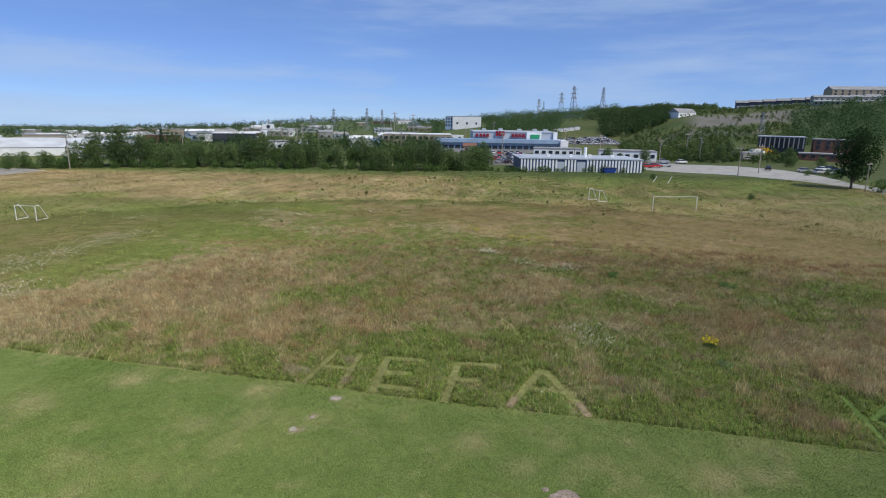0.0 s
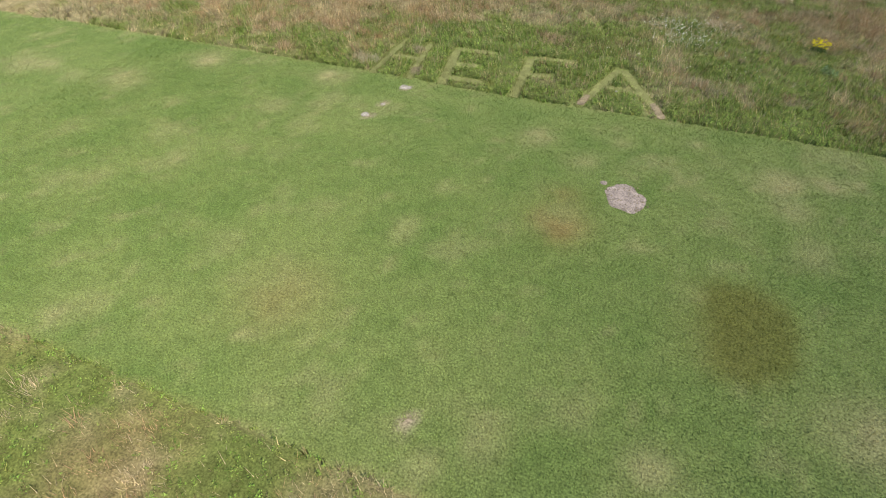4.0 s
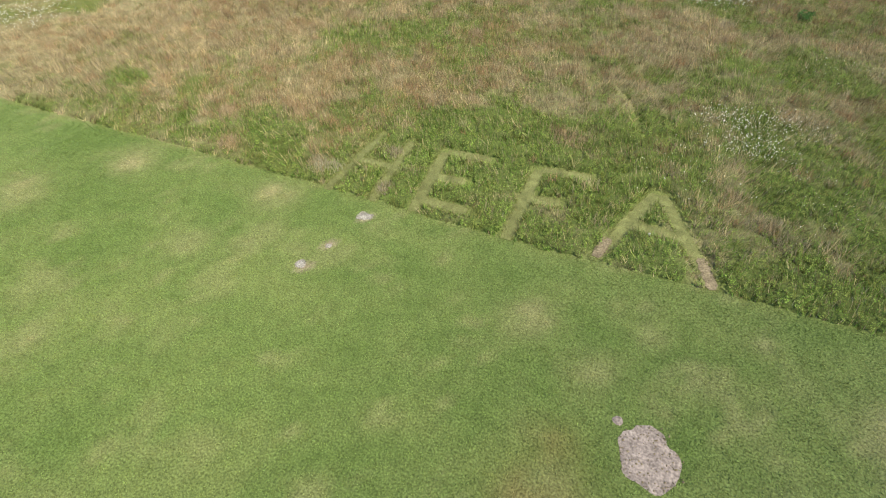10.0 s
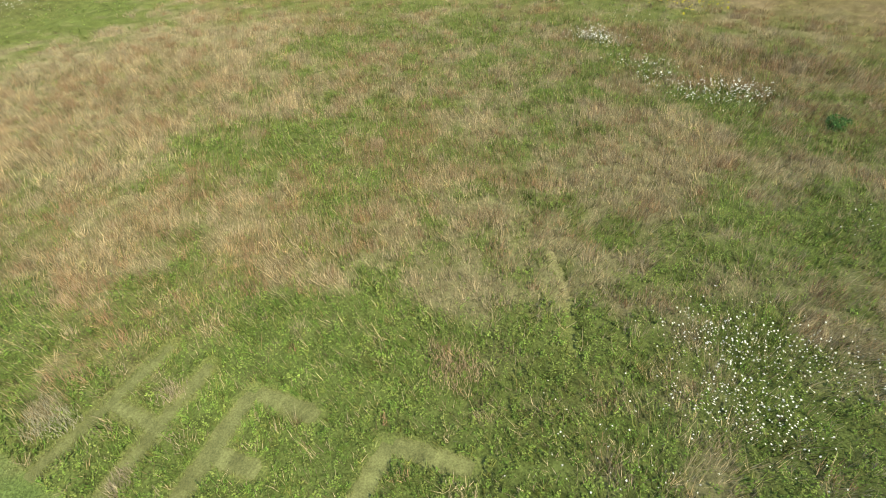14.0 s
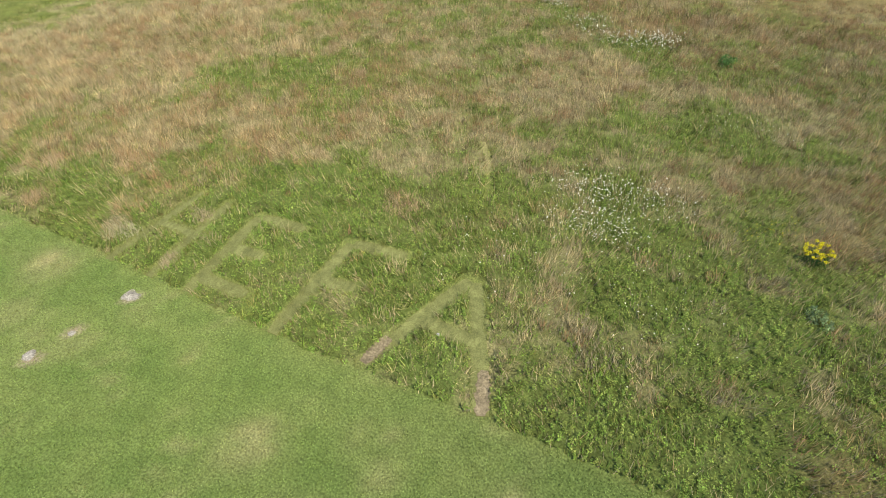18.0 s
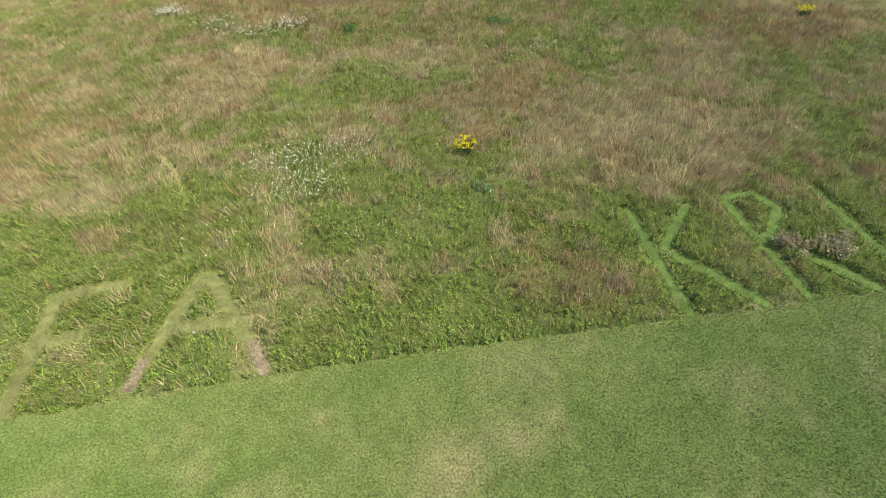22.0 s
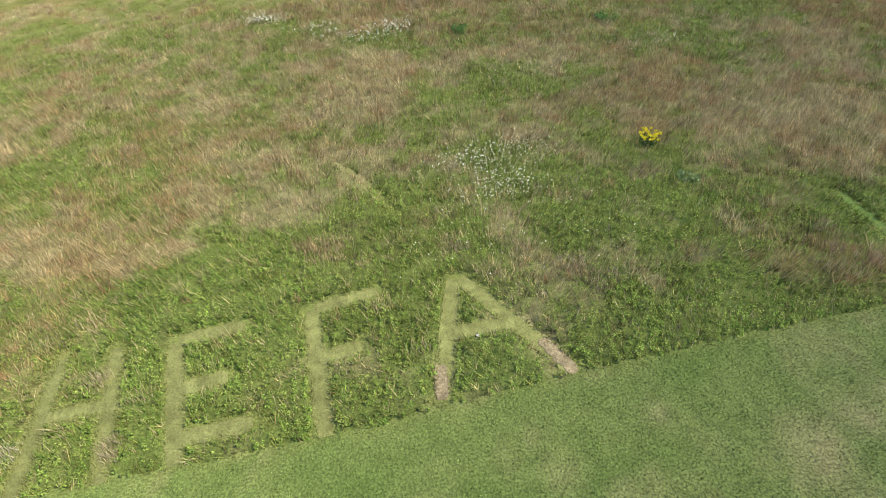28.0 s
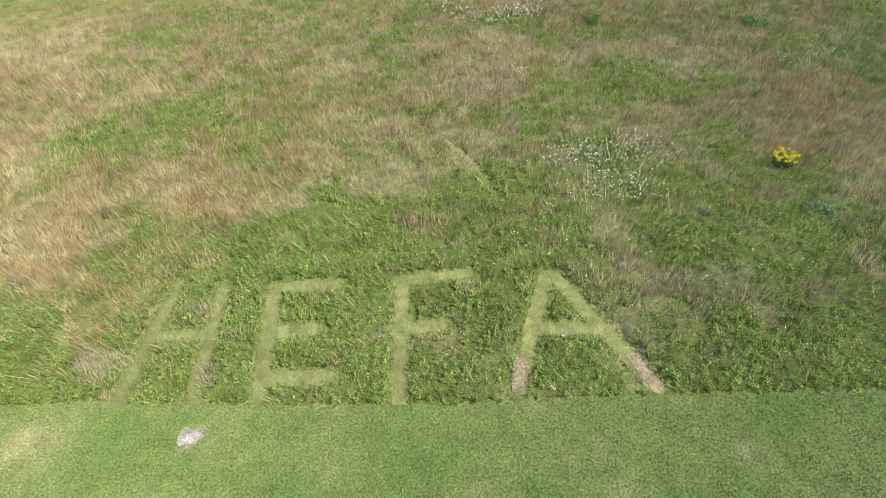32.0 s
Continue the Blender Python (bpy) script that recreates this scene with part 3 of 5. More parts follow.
def meadow(name, label, x, y, per, size, tall, wide, keep=None, uneven=0.85):
    """Tufts at x, y, each of several blades that share a lean, a height and a colour."""
    ok = ~on_lawn(x, y) & (off_strokes(x, y) > 0.02 + 0.05 * RNG.random(len(x)))
    if keep is not None:
        ok &= keep(x, y)
    x, y = x[ok], y[ok]
    n = len(x)
    tint = tuft_tint(x, y) * (0.93 + uneven * (RNG.random((n, 1)) - 0.5))
    dryness = np.clip((tint[:, 0] - tint[:, 1]) * 14 + 0.4, 0, 1)
    high = tall * (0.65 + 0.5 * RNG.random(n) + 0.35 * (fnoise(x, y, 3, 3) - 0.5)) * (0.72 + 0.42 * dryness)
    X, Y = np.repeat(x, per) + RNG.normal(0, size, n * per), np.repeat(y, per) + RNG.normal(0, size, n * per)
    H = np.repeat(high, per) * (0.6 + 0.6 * RNG.random(n * per))
    W = wide * (0.6 + 0.8 * RNG.random(n * per)) * (1 - 0.35 * np.repeat(dryness, per))
    T = np.repeat(tint, per, 0) * (0.8 + 0.4 * RNG.random((n * per, 1)))
    ok = ~on_lawn(X, Y) & (off_strokes(X, Y) > 0.0)
    X, Y, H, W, T = X[ok], Y[ok], H[ok], W[ok], T[ok]
    H = H * shorn(X, Y)
    v, t = blades(X, Y, H, W, H * (0.25 + 0.65 * RNG.random(len(X))), T, z=land(X, Y) - 0.01, combed=0.55)
    return tagged(new(name, array_mesh(name, v, 3, M_GRASS, t)), label, "grass", kind="stuff")


def scatter(n, x0, x1, y0, y1):
    return x0 + (x1 - x0) * RNG.random(n), y0 + (y1 - y0) * RNG.random(n)


def reach(x, y):
    """0 near the letters, 1 in the middle of the field, 2 far out."""
    near = step(23, 41, np.hypot((x + 1) / 1.25, y - 6))
    return near + step(55, 85, np.hypot(x + 10, y))


def grid_mesh(name, x, y, z, tint, w, h, mat):
    """A sheet of quads over a w by h grid of corners."""
    i = (np.arange(h - 1)[:, None] * w + np.arange(w - 1)).ravel()
    quads = np.stack([i, i + 1, i + w + 1, i + w], 1)
    quads = quads[(z[quads] > -0.03).any(1)].astype(np.int32)
    me = bpy.data.meshes.new(name)
    me.vertices.add(len(x))
    me.vertices.foreach_set("co", np.stack([x, y, z], 1).astype(np.float32).ravel())
    me.loops.add(quads.size)
    me.loops.foreach_set("vertex_index", quads.ravel())
    me.polygons.add(len(quads))
    me.polygons.foreach_set("loop_start", np.arange(0, quads.size, 4, dtype=np.int32))
    me.update(calc_edges=True)
    me.polygons.foreach_set("use_smooth", np.ones(len(quads), bool))
    a = me.color_attributes.new("tint", "FLOAT_COLOR", "POINT")
    a.data.foreach_set("color", np.concatenate([tint, np.ones((len(x), 1))], 1).astype(np.float32).ravel())
    me.materials.append(mat)
    return me


def thatch(label, x0, x1, y0, y1, gap, high, fade):
    """The dense matted body of the meadow grass, with mown strokes cut through it."""
    xs, ys = np.arange(x0, x1, gap), np.arange(y0, y1, gap)
    X, Y = np.meshgrid(xs, ys)
    x, y = X.ravel(), Y.ravel()
    x, y = x + RNG.uniform(-.38, .38, len(x)) * gap, y + RNG.uniform(-.38, .38, len(y)) * gap
    n = len(x)
    side = np.minimum(np.maximum(y - edge_far(x), edge_near(x) - y), off_strokes(x, y)) - 0.1 * RNG.random(n)
    z = high * (0.6 + 0.8 * fnoise(x, y, 2.2, 1)) + high * (1.05 * (vnoise(x, y, 0.6, 5) - 0.5) + 0.5 * (vnoise(x, y, 0.24, 6) - 0.5))
    z = np.maximum(z, 0.03) * step(0.0, 0.24, side) * shorn(x, y) * fade(x, y)
    z = np.where((side < 0) | (z < 0.02), -0.06, z)
    # meadow colour darkened, most near the letters: shade between the blades painted in
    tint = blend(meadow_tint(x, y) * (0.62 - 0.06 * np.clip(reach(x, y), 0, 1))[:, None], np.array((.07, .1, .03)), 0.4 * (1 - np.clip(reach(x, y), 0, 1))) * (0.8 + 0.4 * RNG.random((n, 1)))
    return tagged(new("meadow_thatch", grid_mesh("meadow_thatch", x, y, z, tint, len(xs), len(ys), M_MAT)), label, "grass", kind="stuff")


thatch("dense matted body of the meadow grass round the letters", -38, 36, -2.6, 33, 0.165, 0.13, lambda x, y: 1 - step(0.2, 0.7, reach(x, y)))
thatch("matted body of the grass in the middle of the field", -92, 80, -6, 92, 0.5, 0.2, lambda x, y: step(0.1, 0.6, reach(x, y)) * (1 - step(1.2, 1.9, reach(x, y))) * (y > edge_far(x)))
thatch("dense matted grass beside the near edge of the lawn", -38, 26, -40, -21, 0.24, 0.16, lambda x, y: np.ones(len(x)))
meadow("meadow_grass", "tall unmown meadow grass, green with dry tan seed heads", *scatter(125000, -48, 46, -3, 44), 8, 0.055, 0.5, 0.03,
       keep=lambda x, y: (y > -3.2) & (RNG.random(len(x)) > reach(x, y)), uneven=1.15)
meadow("meadow_grass", "tall dry grass in the middle of the field", *scatter(135000, -95, 85, -8, 95), 6, 0.12, 0.34, 0.036,
       keep=lambda x, y: (y > edge_far(x)) & (np.abs(reach(x, y) - 1) < RNG.random(len(x))), uneven=1.0)
meadow("meadow_grass", "far dry meadow grass in pale and brown drifts", *scatter(65000, -150, 85, 8, 150), 6, 0.3, 0.3, 0.05,
       keep=lambda x, y: (reach(x, y) - 1 > RNG.random(len(x))) & (to_town(x, y)[1] < 169) & (to_town(x, y)[0] > -120), uneven=0.35)
meadow("meadow_grass", "rough unmown grass along the near side of the lawn", *scatter(29000, -40, 27, -41, -21), 7, 0.075, 0.36, 0.032, uneven=1.1)


def leafy(name, label, n, x0, x1, y0, y1, tall, size, seed, keep, per=8):
    """Leafy weeds: whorls of broad leaves up a stem, thickest where the meadow is lush."""
    r = np.random.default_rng(seed)
    x, y = scatter(n, x0, x1, y0, y1)
    dry, red, lush = shares(x, y)
    ok = ~on_lawn(x, y) & (off_strokes(x, y) > 0.04) & (r.random(n) < np.clip(0.8 - 1.15 * dry - 0.5 * red + 0.5 * lush, 0.03, 1)) & keep(x, y)
    x, y = x[ok], y[ok]
    n = len(x)
    high = tall * r.uniform(.6, 1.15, n) * (0.65 + 0.7 * fnoise(x, y, 1.5, 4)) * shorn(x, y)
    tone = blend(np.tile((.185, .285, .052), (n, 1)), np.array((.29, .33, .085)), r.random(n) ** 1.4) * r.uniform(.72, 1.15, (n, 1)) * (0.58 + 0.78 * fnoise(x, y, 0.7, 4))[:, None]
    k = np.repeat(np.arange(n), per)
    m = len(k)
    up = np.tile((np.arange(per) + .5) / per, n)
    a, ln = r.random(m) * math.tau, size * r.uniform(.6, 1.4, m) * (1.25 - .6 * up)
    z = high[k] * (0.35 + 0.65 * up)
    rise = ln * r.normal(.1, .45, m)
    ux, uy = np.cos(a), np.sin(a)
    wide, roll = ln * r.uniform(.28, .5, m), r.normal(0, .35, m)
    X, Y = x[k] + r.normal(0, .02, m), y[k] + r.normal(0, .02, m)
    v = np.stack([np.stack([X + .3 * ux * ln - uy * wide, Y + .3 * uy * ln + ux * wide, z + .4 * rise + roll * wide], 1),
                  np.stack([X + .3 * ux * ln + uy * wide, Y + .3 * uy * ln - ux * wide, z + .4 * rise - roll * wide], 1),
                  np.stack([X + ux * ln, Y + uy * ln, z + rise], 1)], 1)
    T = tone[k] * r.uniform(.8, 1.2, (m, 1))
    return tagged(new(name, array_mesh(name, v.reshape(-1, 3), 3, M_GRASS, np.repeat(T, 3, 0))), label, "weeds", kind="stuff")


leafy("meadow_weeds", "broad-leaved green weeds and clover among the meadow grass", 108000, -40, 36, -3, 34, .44, .064, 5, lambda x, y: RNG.random(len(x)) > reach(x, y))
leafy("meadow_weeds", "broad-leaved weeds in the rough grass beside the lawn", 24000, -38, 26, -40, -21, .4, .064, 6, lambda x, y: x > -99)
leafy("meadow_weeds", "green weeds out in the middle of the field", 26000, -80, 60, 5, 75, .36, .12, 7, lambda x, y: np.abs(reach(x, y) - 1) < RNG.random(len(x)), 6)


def tussocks(label, n, x0, x1, y0, y1, seed):
    """Drifts of taller stiff grass in flower, red-brown or straw, each a clump of upright stems."""
    r = np.random.default_rng(seed)
    x, y = scatter(n, x0, x1, y0, y1)
    dry, red, lush = shares(x, y)
    ok = (off_strokes(x, y) > 0.35) & (np.maximum(y - edge_far(x), edge_near(x) - y) > 0.5) & (r.random(n) < np.clip(1.1 * dry + 1.3 * red - 0.15, 0.03, 1))
    x, y, dry, red = x[ok], y[ok], dry[ok], red[ok]
    n = len(x)
    rusty = r.random(n) < 0.25 + 1.2 * red / (red + dry + 0.05) * 0.6
    tint = np.where(rusty[:, None], np.array((.45, .29, .155)), np.array((.58, .47, .275))) * r.uniform(.75, 1.15, (n, 1))
    wide, high = r.uniform(.1, .42, n) * np.where(rusty, 1.15, 1.0), r.uniform(.42, .66, n)
    per = np.maximum(14, (150 * wide).astype(int))
    k = np.repeat(np.arange(n), per)
    m = len(k)
    a, d = r.random(m) * math.tau, np.sqrt(r.random(m)) * wide[k]
    X, Y, H = x[k] + d * np.cos(a) * 1.3, y[k] + d * np.sin(a), high[k] * r.uniform(.6, 1.1, m)
    T = tint[k] * r.uniform(.7, 1.2, (m, 1))
    v, t = blades(X, Y, H, 0.018 + 0.014 * r.random(m), H * r.uniform(.1, .5, m), T)
    return tagged(new("grass_tussocks", array_mesh("grass_tussocks", v, 3, M_GRASS, t)), label, "grass", kind="stuff")


tussocks("red-brown and straw-coloured grass tussocks in flower", 8000, -44, 40, 1, 42, 61)
tussocks("dry tan grass tussocks beside the mown lawn", 1900, -38, 26, -40, -22, 62)


def seed_stalks(label, n, x0, x1, y0, y1, seed):
    """Thin single stems in seed that stand above the grass, straw or brown."""
    r = np.random.default_rng(seed)
    x, y = scatter(n, x0, x1, y0, y1)
    dry, red, lush = shares(x, y)
    ok = (off_strokes(x, y) > 0.12) & ~on_lawn(x, y) & (r.random(n) < 0.25 + 0.6 * dry + 0.6 * red) & (r.random(n) > reach(x, y))
    x, y, red = x[ok], y[ok], red[ok]
    n = len(x)
    tint = np.where((r.random(n) < 0.1 + 0.6 * red)[:, None], np.array((.46, .33, .19)), np.array((.54, .44, .26))) * r.uniform(.7, 1.15, (n, 1))
    h = r.uniform(.4, .66, n) * shorn(x, y)
    v, t = blades(x, y, h, 0.014 + 0.012 * r.random(n), h * r.uniform(.08, .4, n), tint, combed=0.5)
    return tagged(new("seed_stalks", array_mesh("seed_stalks", v, 3, M_GRASS, t)), label, "grass", kind="stuff")


seed_stalks("brown and straw seed stalks above the meadow grass", 100000, -40, 38, 0, 36, 71)
seed_stalks("seed stalks in the rough grass beside the lawn", 16000, -38, 26, -40, -21.5, 72)


def build_lawn():
    """Short upright blades in small tufts; their own shade gives the lawn its grain."""
    n = 580000
    x, y = scatter(n, -48, 26, -22, 1.5)
    ok = (on_lawn(x, y) | (off_strokes(x, y) < -0.03)) & ((x > -30) | (RNG.random(n) < 0.45))
    x, y = x[ok], y[ok]
    tint = 1.6 * lawn_tint(x, y) * (0.72 + 0.56 * RNG.random((len(x), 1))) * (0.8 + 0.4 * vnoise(x, y, 0.22, 3))[:, None]
    tint[y > 8] *= 0.75
    bare = blobs(x, y, SOIL) + 2 * (soil_patch(x, y) > 0) > 0.5
    cut = (off_strokes(x, y) < 0) & ~on_lawn(x, y) & (y < 8)
    tint[cut] = C["mown"] * (0.82 + 0.46 * RNG.random((cut.sum(), 1)))
    tint[cut & (x > 8)] = np.array((.1, .158, .04)) * (0.8 + 0.5 * RNG.random(((cut & (x > 8)).sum(), 1)))
    x, y, tint = x[~bare], y[~bare], tint[~bare]
    h = (0.026 + 0.03 * RNG.random(len(x))) * (0.7 + 0.6 * vnoise(x, y, 0.3, 5))
    v, t = blades(x, y, h, 0.026 + 0.02 * RNG.random(len(x)), 0.01 + 0.05 * RNG.random(len(x)), tint)
    return tagged(new("lawn_grass", array_mesh("lawn_grass", v, 3, M_LAWN, t)), "short mown lawn with pale worn spots", "grass", kind="stuff")


def build_stubble():
    """Ragged tufts left standing along the sides of the mown strokes, most on the H."""
    x, y = scatter(160000, -17, 22.5, -1, 7)
    d = off_strokes(x, y)
    ok = (d < 0.03) & ~on_lawn(x, y) & (d > np.where(x < -13, -0.16, -0.08) * (0.4 + 1.2 * vnoise(x, y, 0.5, 4)))
    x, y, d = x[ok], y[ok], d[ok]
    keep = RNG.random(len(x)) < np.where(x < -13, 0.85, 0.5)
    x, y, d = x[keep], y[keep], d[keep]
    n = len(x)
    h = (0.05 + 0.09 * RNG.random(n)) * (1 + 0.8 * step(-0.1, 0.0, d))
    tint = blend(np.tile(C["mown"], (n, 1)) * 1.3, C["green"], 0.5 * RNG.random(n)) * (0.75 + 0.5 * RNG.random((n, 1)))
    tint[x > 8] *= np.array((.62, .8, .62))
    v, t = blades(x, y, h, 0.022 + 0.018 * RNG.random(n), h * (0.2 + 0.6 * RNG.random(n)), tint)
    return tagged(new("stubble", array_mesh("stubble", v, 3, M_GRASS, t)), "ragged cut stubble on the mown strokes", "grass", kind="stuff")


build_stubble()


def grass_clump(label, x, y, wide, color, seed, high=.6):
    """One dense round clump of stiff stems in seed."""
    r = np.random.default_rng(seed)
    n = int(620 * wide * wide) + 160
    a, d = r.random(n) * math.tau, np.sqrt(r.random(n)) * wide * (0.7 + 0.5 * r.random(n))
    h = high * r.uniform(.6, 1.1, n) * (1 - 0.35 * (d / wide) ** 2).clip(.4, 1)
    tint = np.array(color) * r.uniform(.7, 1.2, (n, 1))
    v, t = blades(d * np.cos(a), d * np.sin(a), h, 0.016 + 0.014 * r.random(n), h * r.uniform(.1, .45, n), tint, z=-0.02)
    ob = tagged(new("grass_clump", array_mesh("grass_clump", v, 3, M_GRASS, t)), label, "grass clump", "round grass clumps in the meadow")
    ob.matrix_basis = pose(x, y, 0)
    return ob


RUSTY = (.54, .4, .24)
for k, (cx, cy, wide, tall) in enumerate(((-7.5, 7.1, 1.0, .55), (-16.7, 16.6, .5, .7), (11.6, 2.2, .45, .75), (10.7, 3.2, .4, .6), (-20.5, 3.7, .7, .6), (-22.1, 0, .55, .55), (-24.2, 2.1, .55, .6), (21.1, 15.4, 1.0, .6))):
    grass_clump("reddish-brown round clump of stiff dry grass", cx, cy, wide, RUSTY, 80 + k, tall)
for k, (cx, cy, wide, tall) in enumerate(((1.3, 4.3, .9, .5), (2.1, 3.6, .8, .5), (-14.6, 2.7, .5, .45), (-13.4, .2, .5, .4))):
    grass_clump("dull tan clump of dry grass among green weeds", cx, cy, wide, (.44, .37, .23), 90 + k, tall)
for k, (cx, cy) in enumerate(((-16.9, .1), (-17.3, .55), (-16.5, .5))):
    grass_clump("bleached straw-white grass clump beside the letter H", cx, cy, .5, (.5, .46, .3), 95 + k, .45)

def soil_patch(x, y):
    """Above zero inside the bare patch on the lawn and the worn feet of the mown A."""
    r = np.hypot((x + 0.8 + 0.25 * (y + 7)) / 0.95, (y + 7.0) / 1.15)
    p = 0.83 + 0.5 * (fnoise(x, y, 0.6, 4) - 0.5) - r
    q = 0.2 - np.hypot(x + 1.85, y + 6.35) + 0.1 * (vnoise(x, y, 0.3, 2) - 0.5)
    return np.maximum(p, q)


build_lawn()


def strip(a, b, wide, z, mat, tint=None, ragged=0.05, n=26):
    """A worn strip of ground with ragged sides from a to b, a thin slab."""
    ax, ay, bx, by = *a, *b
    dx, dy = bx - ax, by - ay
    ln = math.hypot(dx, dy)
    nx, ny = -dy / ln, dx / ln
    v, f = [], []
    rnd = random.Random(int(ax * 100) * 7 + int(by * 100))
    for i in range(n):
        t = i / (n - 1)
        taper = min(1, 0.6 + 3 * min(t, 1 - t))
        w0, w1 = (wide * taper * (1 + rnd.uniform(-ragged, ragged) * 3) for _ in "ab")
        cx, cy = ax + dx * t, ay + dy * t
        v += [(cx - nx * w0, cy - ny * w0, z), (cx + nx * w1, cy + ny * w1, z), (cx - nx * (w0 + .02), cy - ny * (w0 + .02), -0.02), (cx + nx * (w1 + .02), cy + ny * (w1 + .02), -0.02)]
    for i in range(n - 1):
        k = 4 * i
        f += [(k, k + 4, k + 5, k + 1), (k, k + 2, k + 6, k + 4), (k + 1, k + 5, k + 7, k + 3)]
    f += [(0, 1, 3, 2), (4 * n - 4, 4 * n - 2, 4 * n - 1, 4 * n - 3)]
    me = bpy.data.meshes.new("stroke")
    me.from_pydata(v, [], f)
    if tint is not None:
        at = me.color_attributes.new("tint", "FLOAT_COLOR", "POINT")
        for i in range(len(v)):
            k = rnd.uniform(0.85, 1.15)
            at.data[i].color = (tint[0] * k, tint[1] * k, tint[2] * k, 1)
    me.materials.append(mat)
    return me


LETTER_LABEL = {"H": "letter H mown as pale strips into tall grass", "E": "letter E mown as pale strips into tall grass", "F": "letter F mown as pale strips into tall grass",
                "A": "letter A mown into tall grass, with bare earth feet", "K": "letter K mown as green strips into tall grass",
                "R": "letter R mown as green strips into tall grass", "I": "single upright strip mown into tall grass"}
for letter, strokes in STROKES.items():
    root = thing("mown_letter", LETTER_LABEL[letter], "mown letter", group="letters mown into the meadow")
    for i, (ax, ay, bx, by) in enumerate(strokes):
        color = C["mown"] if letter in "HEFA" else np.array((.1, .152, .04))
        part("stroke", strip((ax, ay), (bx, by), WIDE if letter in "HEFA" else 0.24, 0.012 + 0.004 * i, M_THATCH, color), None, root)
    if letter == "A":
        part("bare_foot", strip((-4.22, -0.08), (-4.08, 1.15), 0.2, 0.03, M_EARTH, ragged=0.08), None, root, "trodden bare grey-brown earth")
        part("bare_foot", strip((-0.12, 0.05), (-0.75, 1.5), 0.2, 0.03, M_EARTH, ragged=0.08), None, root, "trodden bare grey-brown earth")


def build_soil_patch(inside, cx, cy, label, top=0.025, mat=M_SOIL):
    n = 40
    v, f = [(cx, cy, top * 0.8)], []
    for ring, k in enumerate((0.5, 1.0)):
        for i in range(n):
            a = i * math.tau / n
            r = 0.03
            while r < 2 and float(inside(np.array([cx + r * math.cos(a)]), np.array([cy + r * math.sin(a)]))[0]) > 0:
                r += 0.03
            v.append((cx + k * r * math.cos(a), cy + k * r * math.sin(a), top if ring == 0 else 0.006))
    for i in range(n):
        j = (i + 1) % n
        f += [(0, 1 + i, 1 + j), (1 + i, 1 + n + i, 1 + n + j, 1 + j)]
    g = Geo().add(v, f)
    return tagged(new("soil_patch", g.mesh("soil_patch", mat)), label, "soil patch", "bare patches in the lawn")


build_soil_patch(soil_patch, -0.8, -7.0, "bare patch of pinkish grey gravelly soil in the lawn")
build_soil_patch(lambda x, y: 0.13 - np.hypot(x + 1.85, y + 6.35) + 0.1 * (vnoise(x, y, 0.3, 2) - 0.5), -1.85, -6.35, "small scrape of bare soil beside a larger patch")
for sx, sy, sr, _ in SOIL[2:]:
    build_soil_patch(lambda x, y: sr * 0.7 - np.hypot((x - sx) * 0.85, y - sy) + sr * 1.1 * (vnoise(x, y, 0.25, 3) - 0.5), sx, sy, "small scuffed spot of pale bare soil in the lawn", mat=M_CHALK)


def clods(label, cx, cy, spread, n, seed):
    """Loose clods and pebbles strewn over a bare patch."""
    r = random.Random(seed)
    g = Geo()
    for _ in range(n):
        a, d = r.uniform(0, math.tau), spread * math.sqrt(r.random())
        x, y, s = cx + d * math.cos(a), cy + d * math.sin(a), r.uniform(.015, .045)
        k = [r.uniform(.6, 1.2) for _ in range(6)]
        g.add([(x - s * k[0], y, .02), (x, y - s * k[1], .02), (x + s * k[2], y, .02), (x, y + s * k[3], .02), (x + s * .2, y, .02 + s * k[4]), (x, y, 0)],
              [(0, 1, 4), (1, 2, 4), (2, 3, 4), (3, 0, 4), (1, 0, 5), (2, 1, 5), (3, 2, 5), (0, 3, 5)])
    return tagged(new("pebbles", g.mesh("pebbles", M_EARTH)), label, "pebbles", kind="stuff")


clods("dark clods and pebbles strewn over the bare soil", -0.75, -7.0, 0.95, 120, 3)
clods("pebbles on the trodden foot of the A", -4.15, 0.4, 0.3, 30, 4)
clods("pebbles on the trodden foot of the A", -0.4, 0.6, 0.3, 30, 5)


# ---- trees ----
def leaf_cloud(centres, radii, count, size, color, seed, squash=0.85):
    """Small leaf clumps as tilted triangles scattered in several lobes, thickest at their outside."""
    r = np.random.default_rng(seed)
    vs, ts = [], []
    centres, radii = np.array(centres), np.array(radii)
    share = radii**2 / (radii**2).sum()
    for c, rad, s in zip(centres, radii, share):
        n = max(8, int(count * s))
        d = r.normal(size=(n, 3))
        d /= np.linalg.norm(d, axis=1)[:, None]
        q = c + d * (rad * (0.55 + 0.5 * r.random((n, 1)) ** 0.6)) * (1, 1, squash)
        t1, t2 = r.normal(size=(n, 3)), r.normal(size=(n, 3))
        t1 = t1 / np.linalg.norm(t1, axis=1)[:, None] * size * (0.5 + r.random((n, 1)))
        t2 = t2 / np.linalg.norm(t2, axis=1)[:, None] * size * (0.5 + r.random((n, 1)))
        vs.append(np.stack([q - t1 / 2, q + t1 / 2, q + t2], 1).reshape(-1, 3))
        col = np.array(color) * (0.7 + 0.6 * r.random((n, 1)))
        ts.append(np.repeat(col, 3, 0))
    return np.concatenate(vs), np.concatenate(ts)


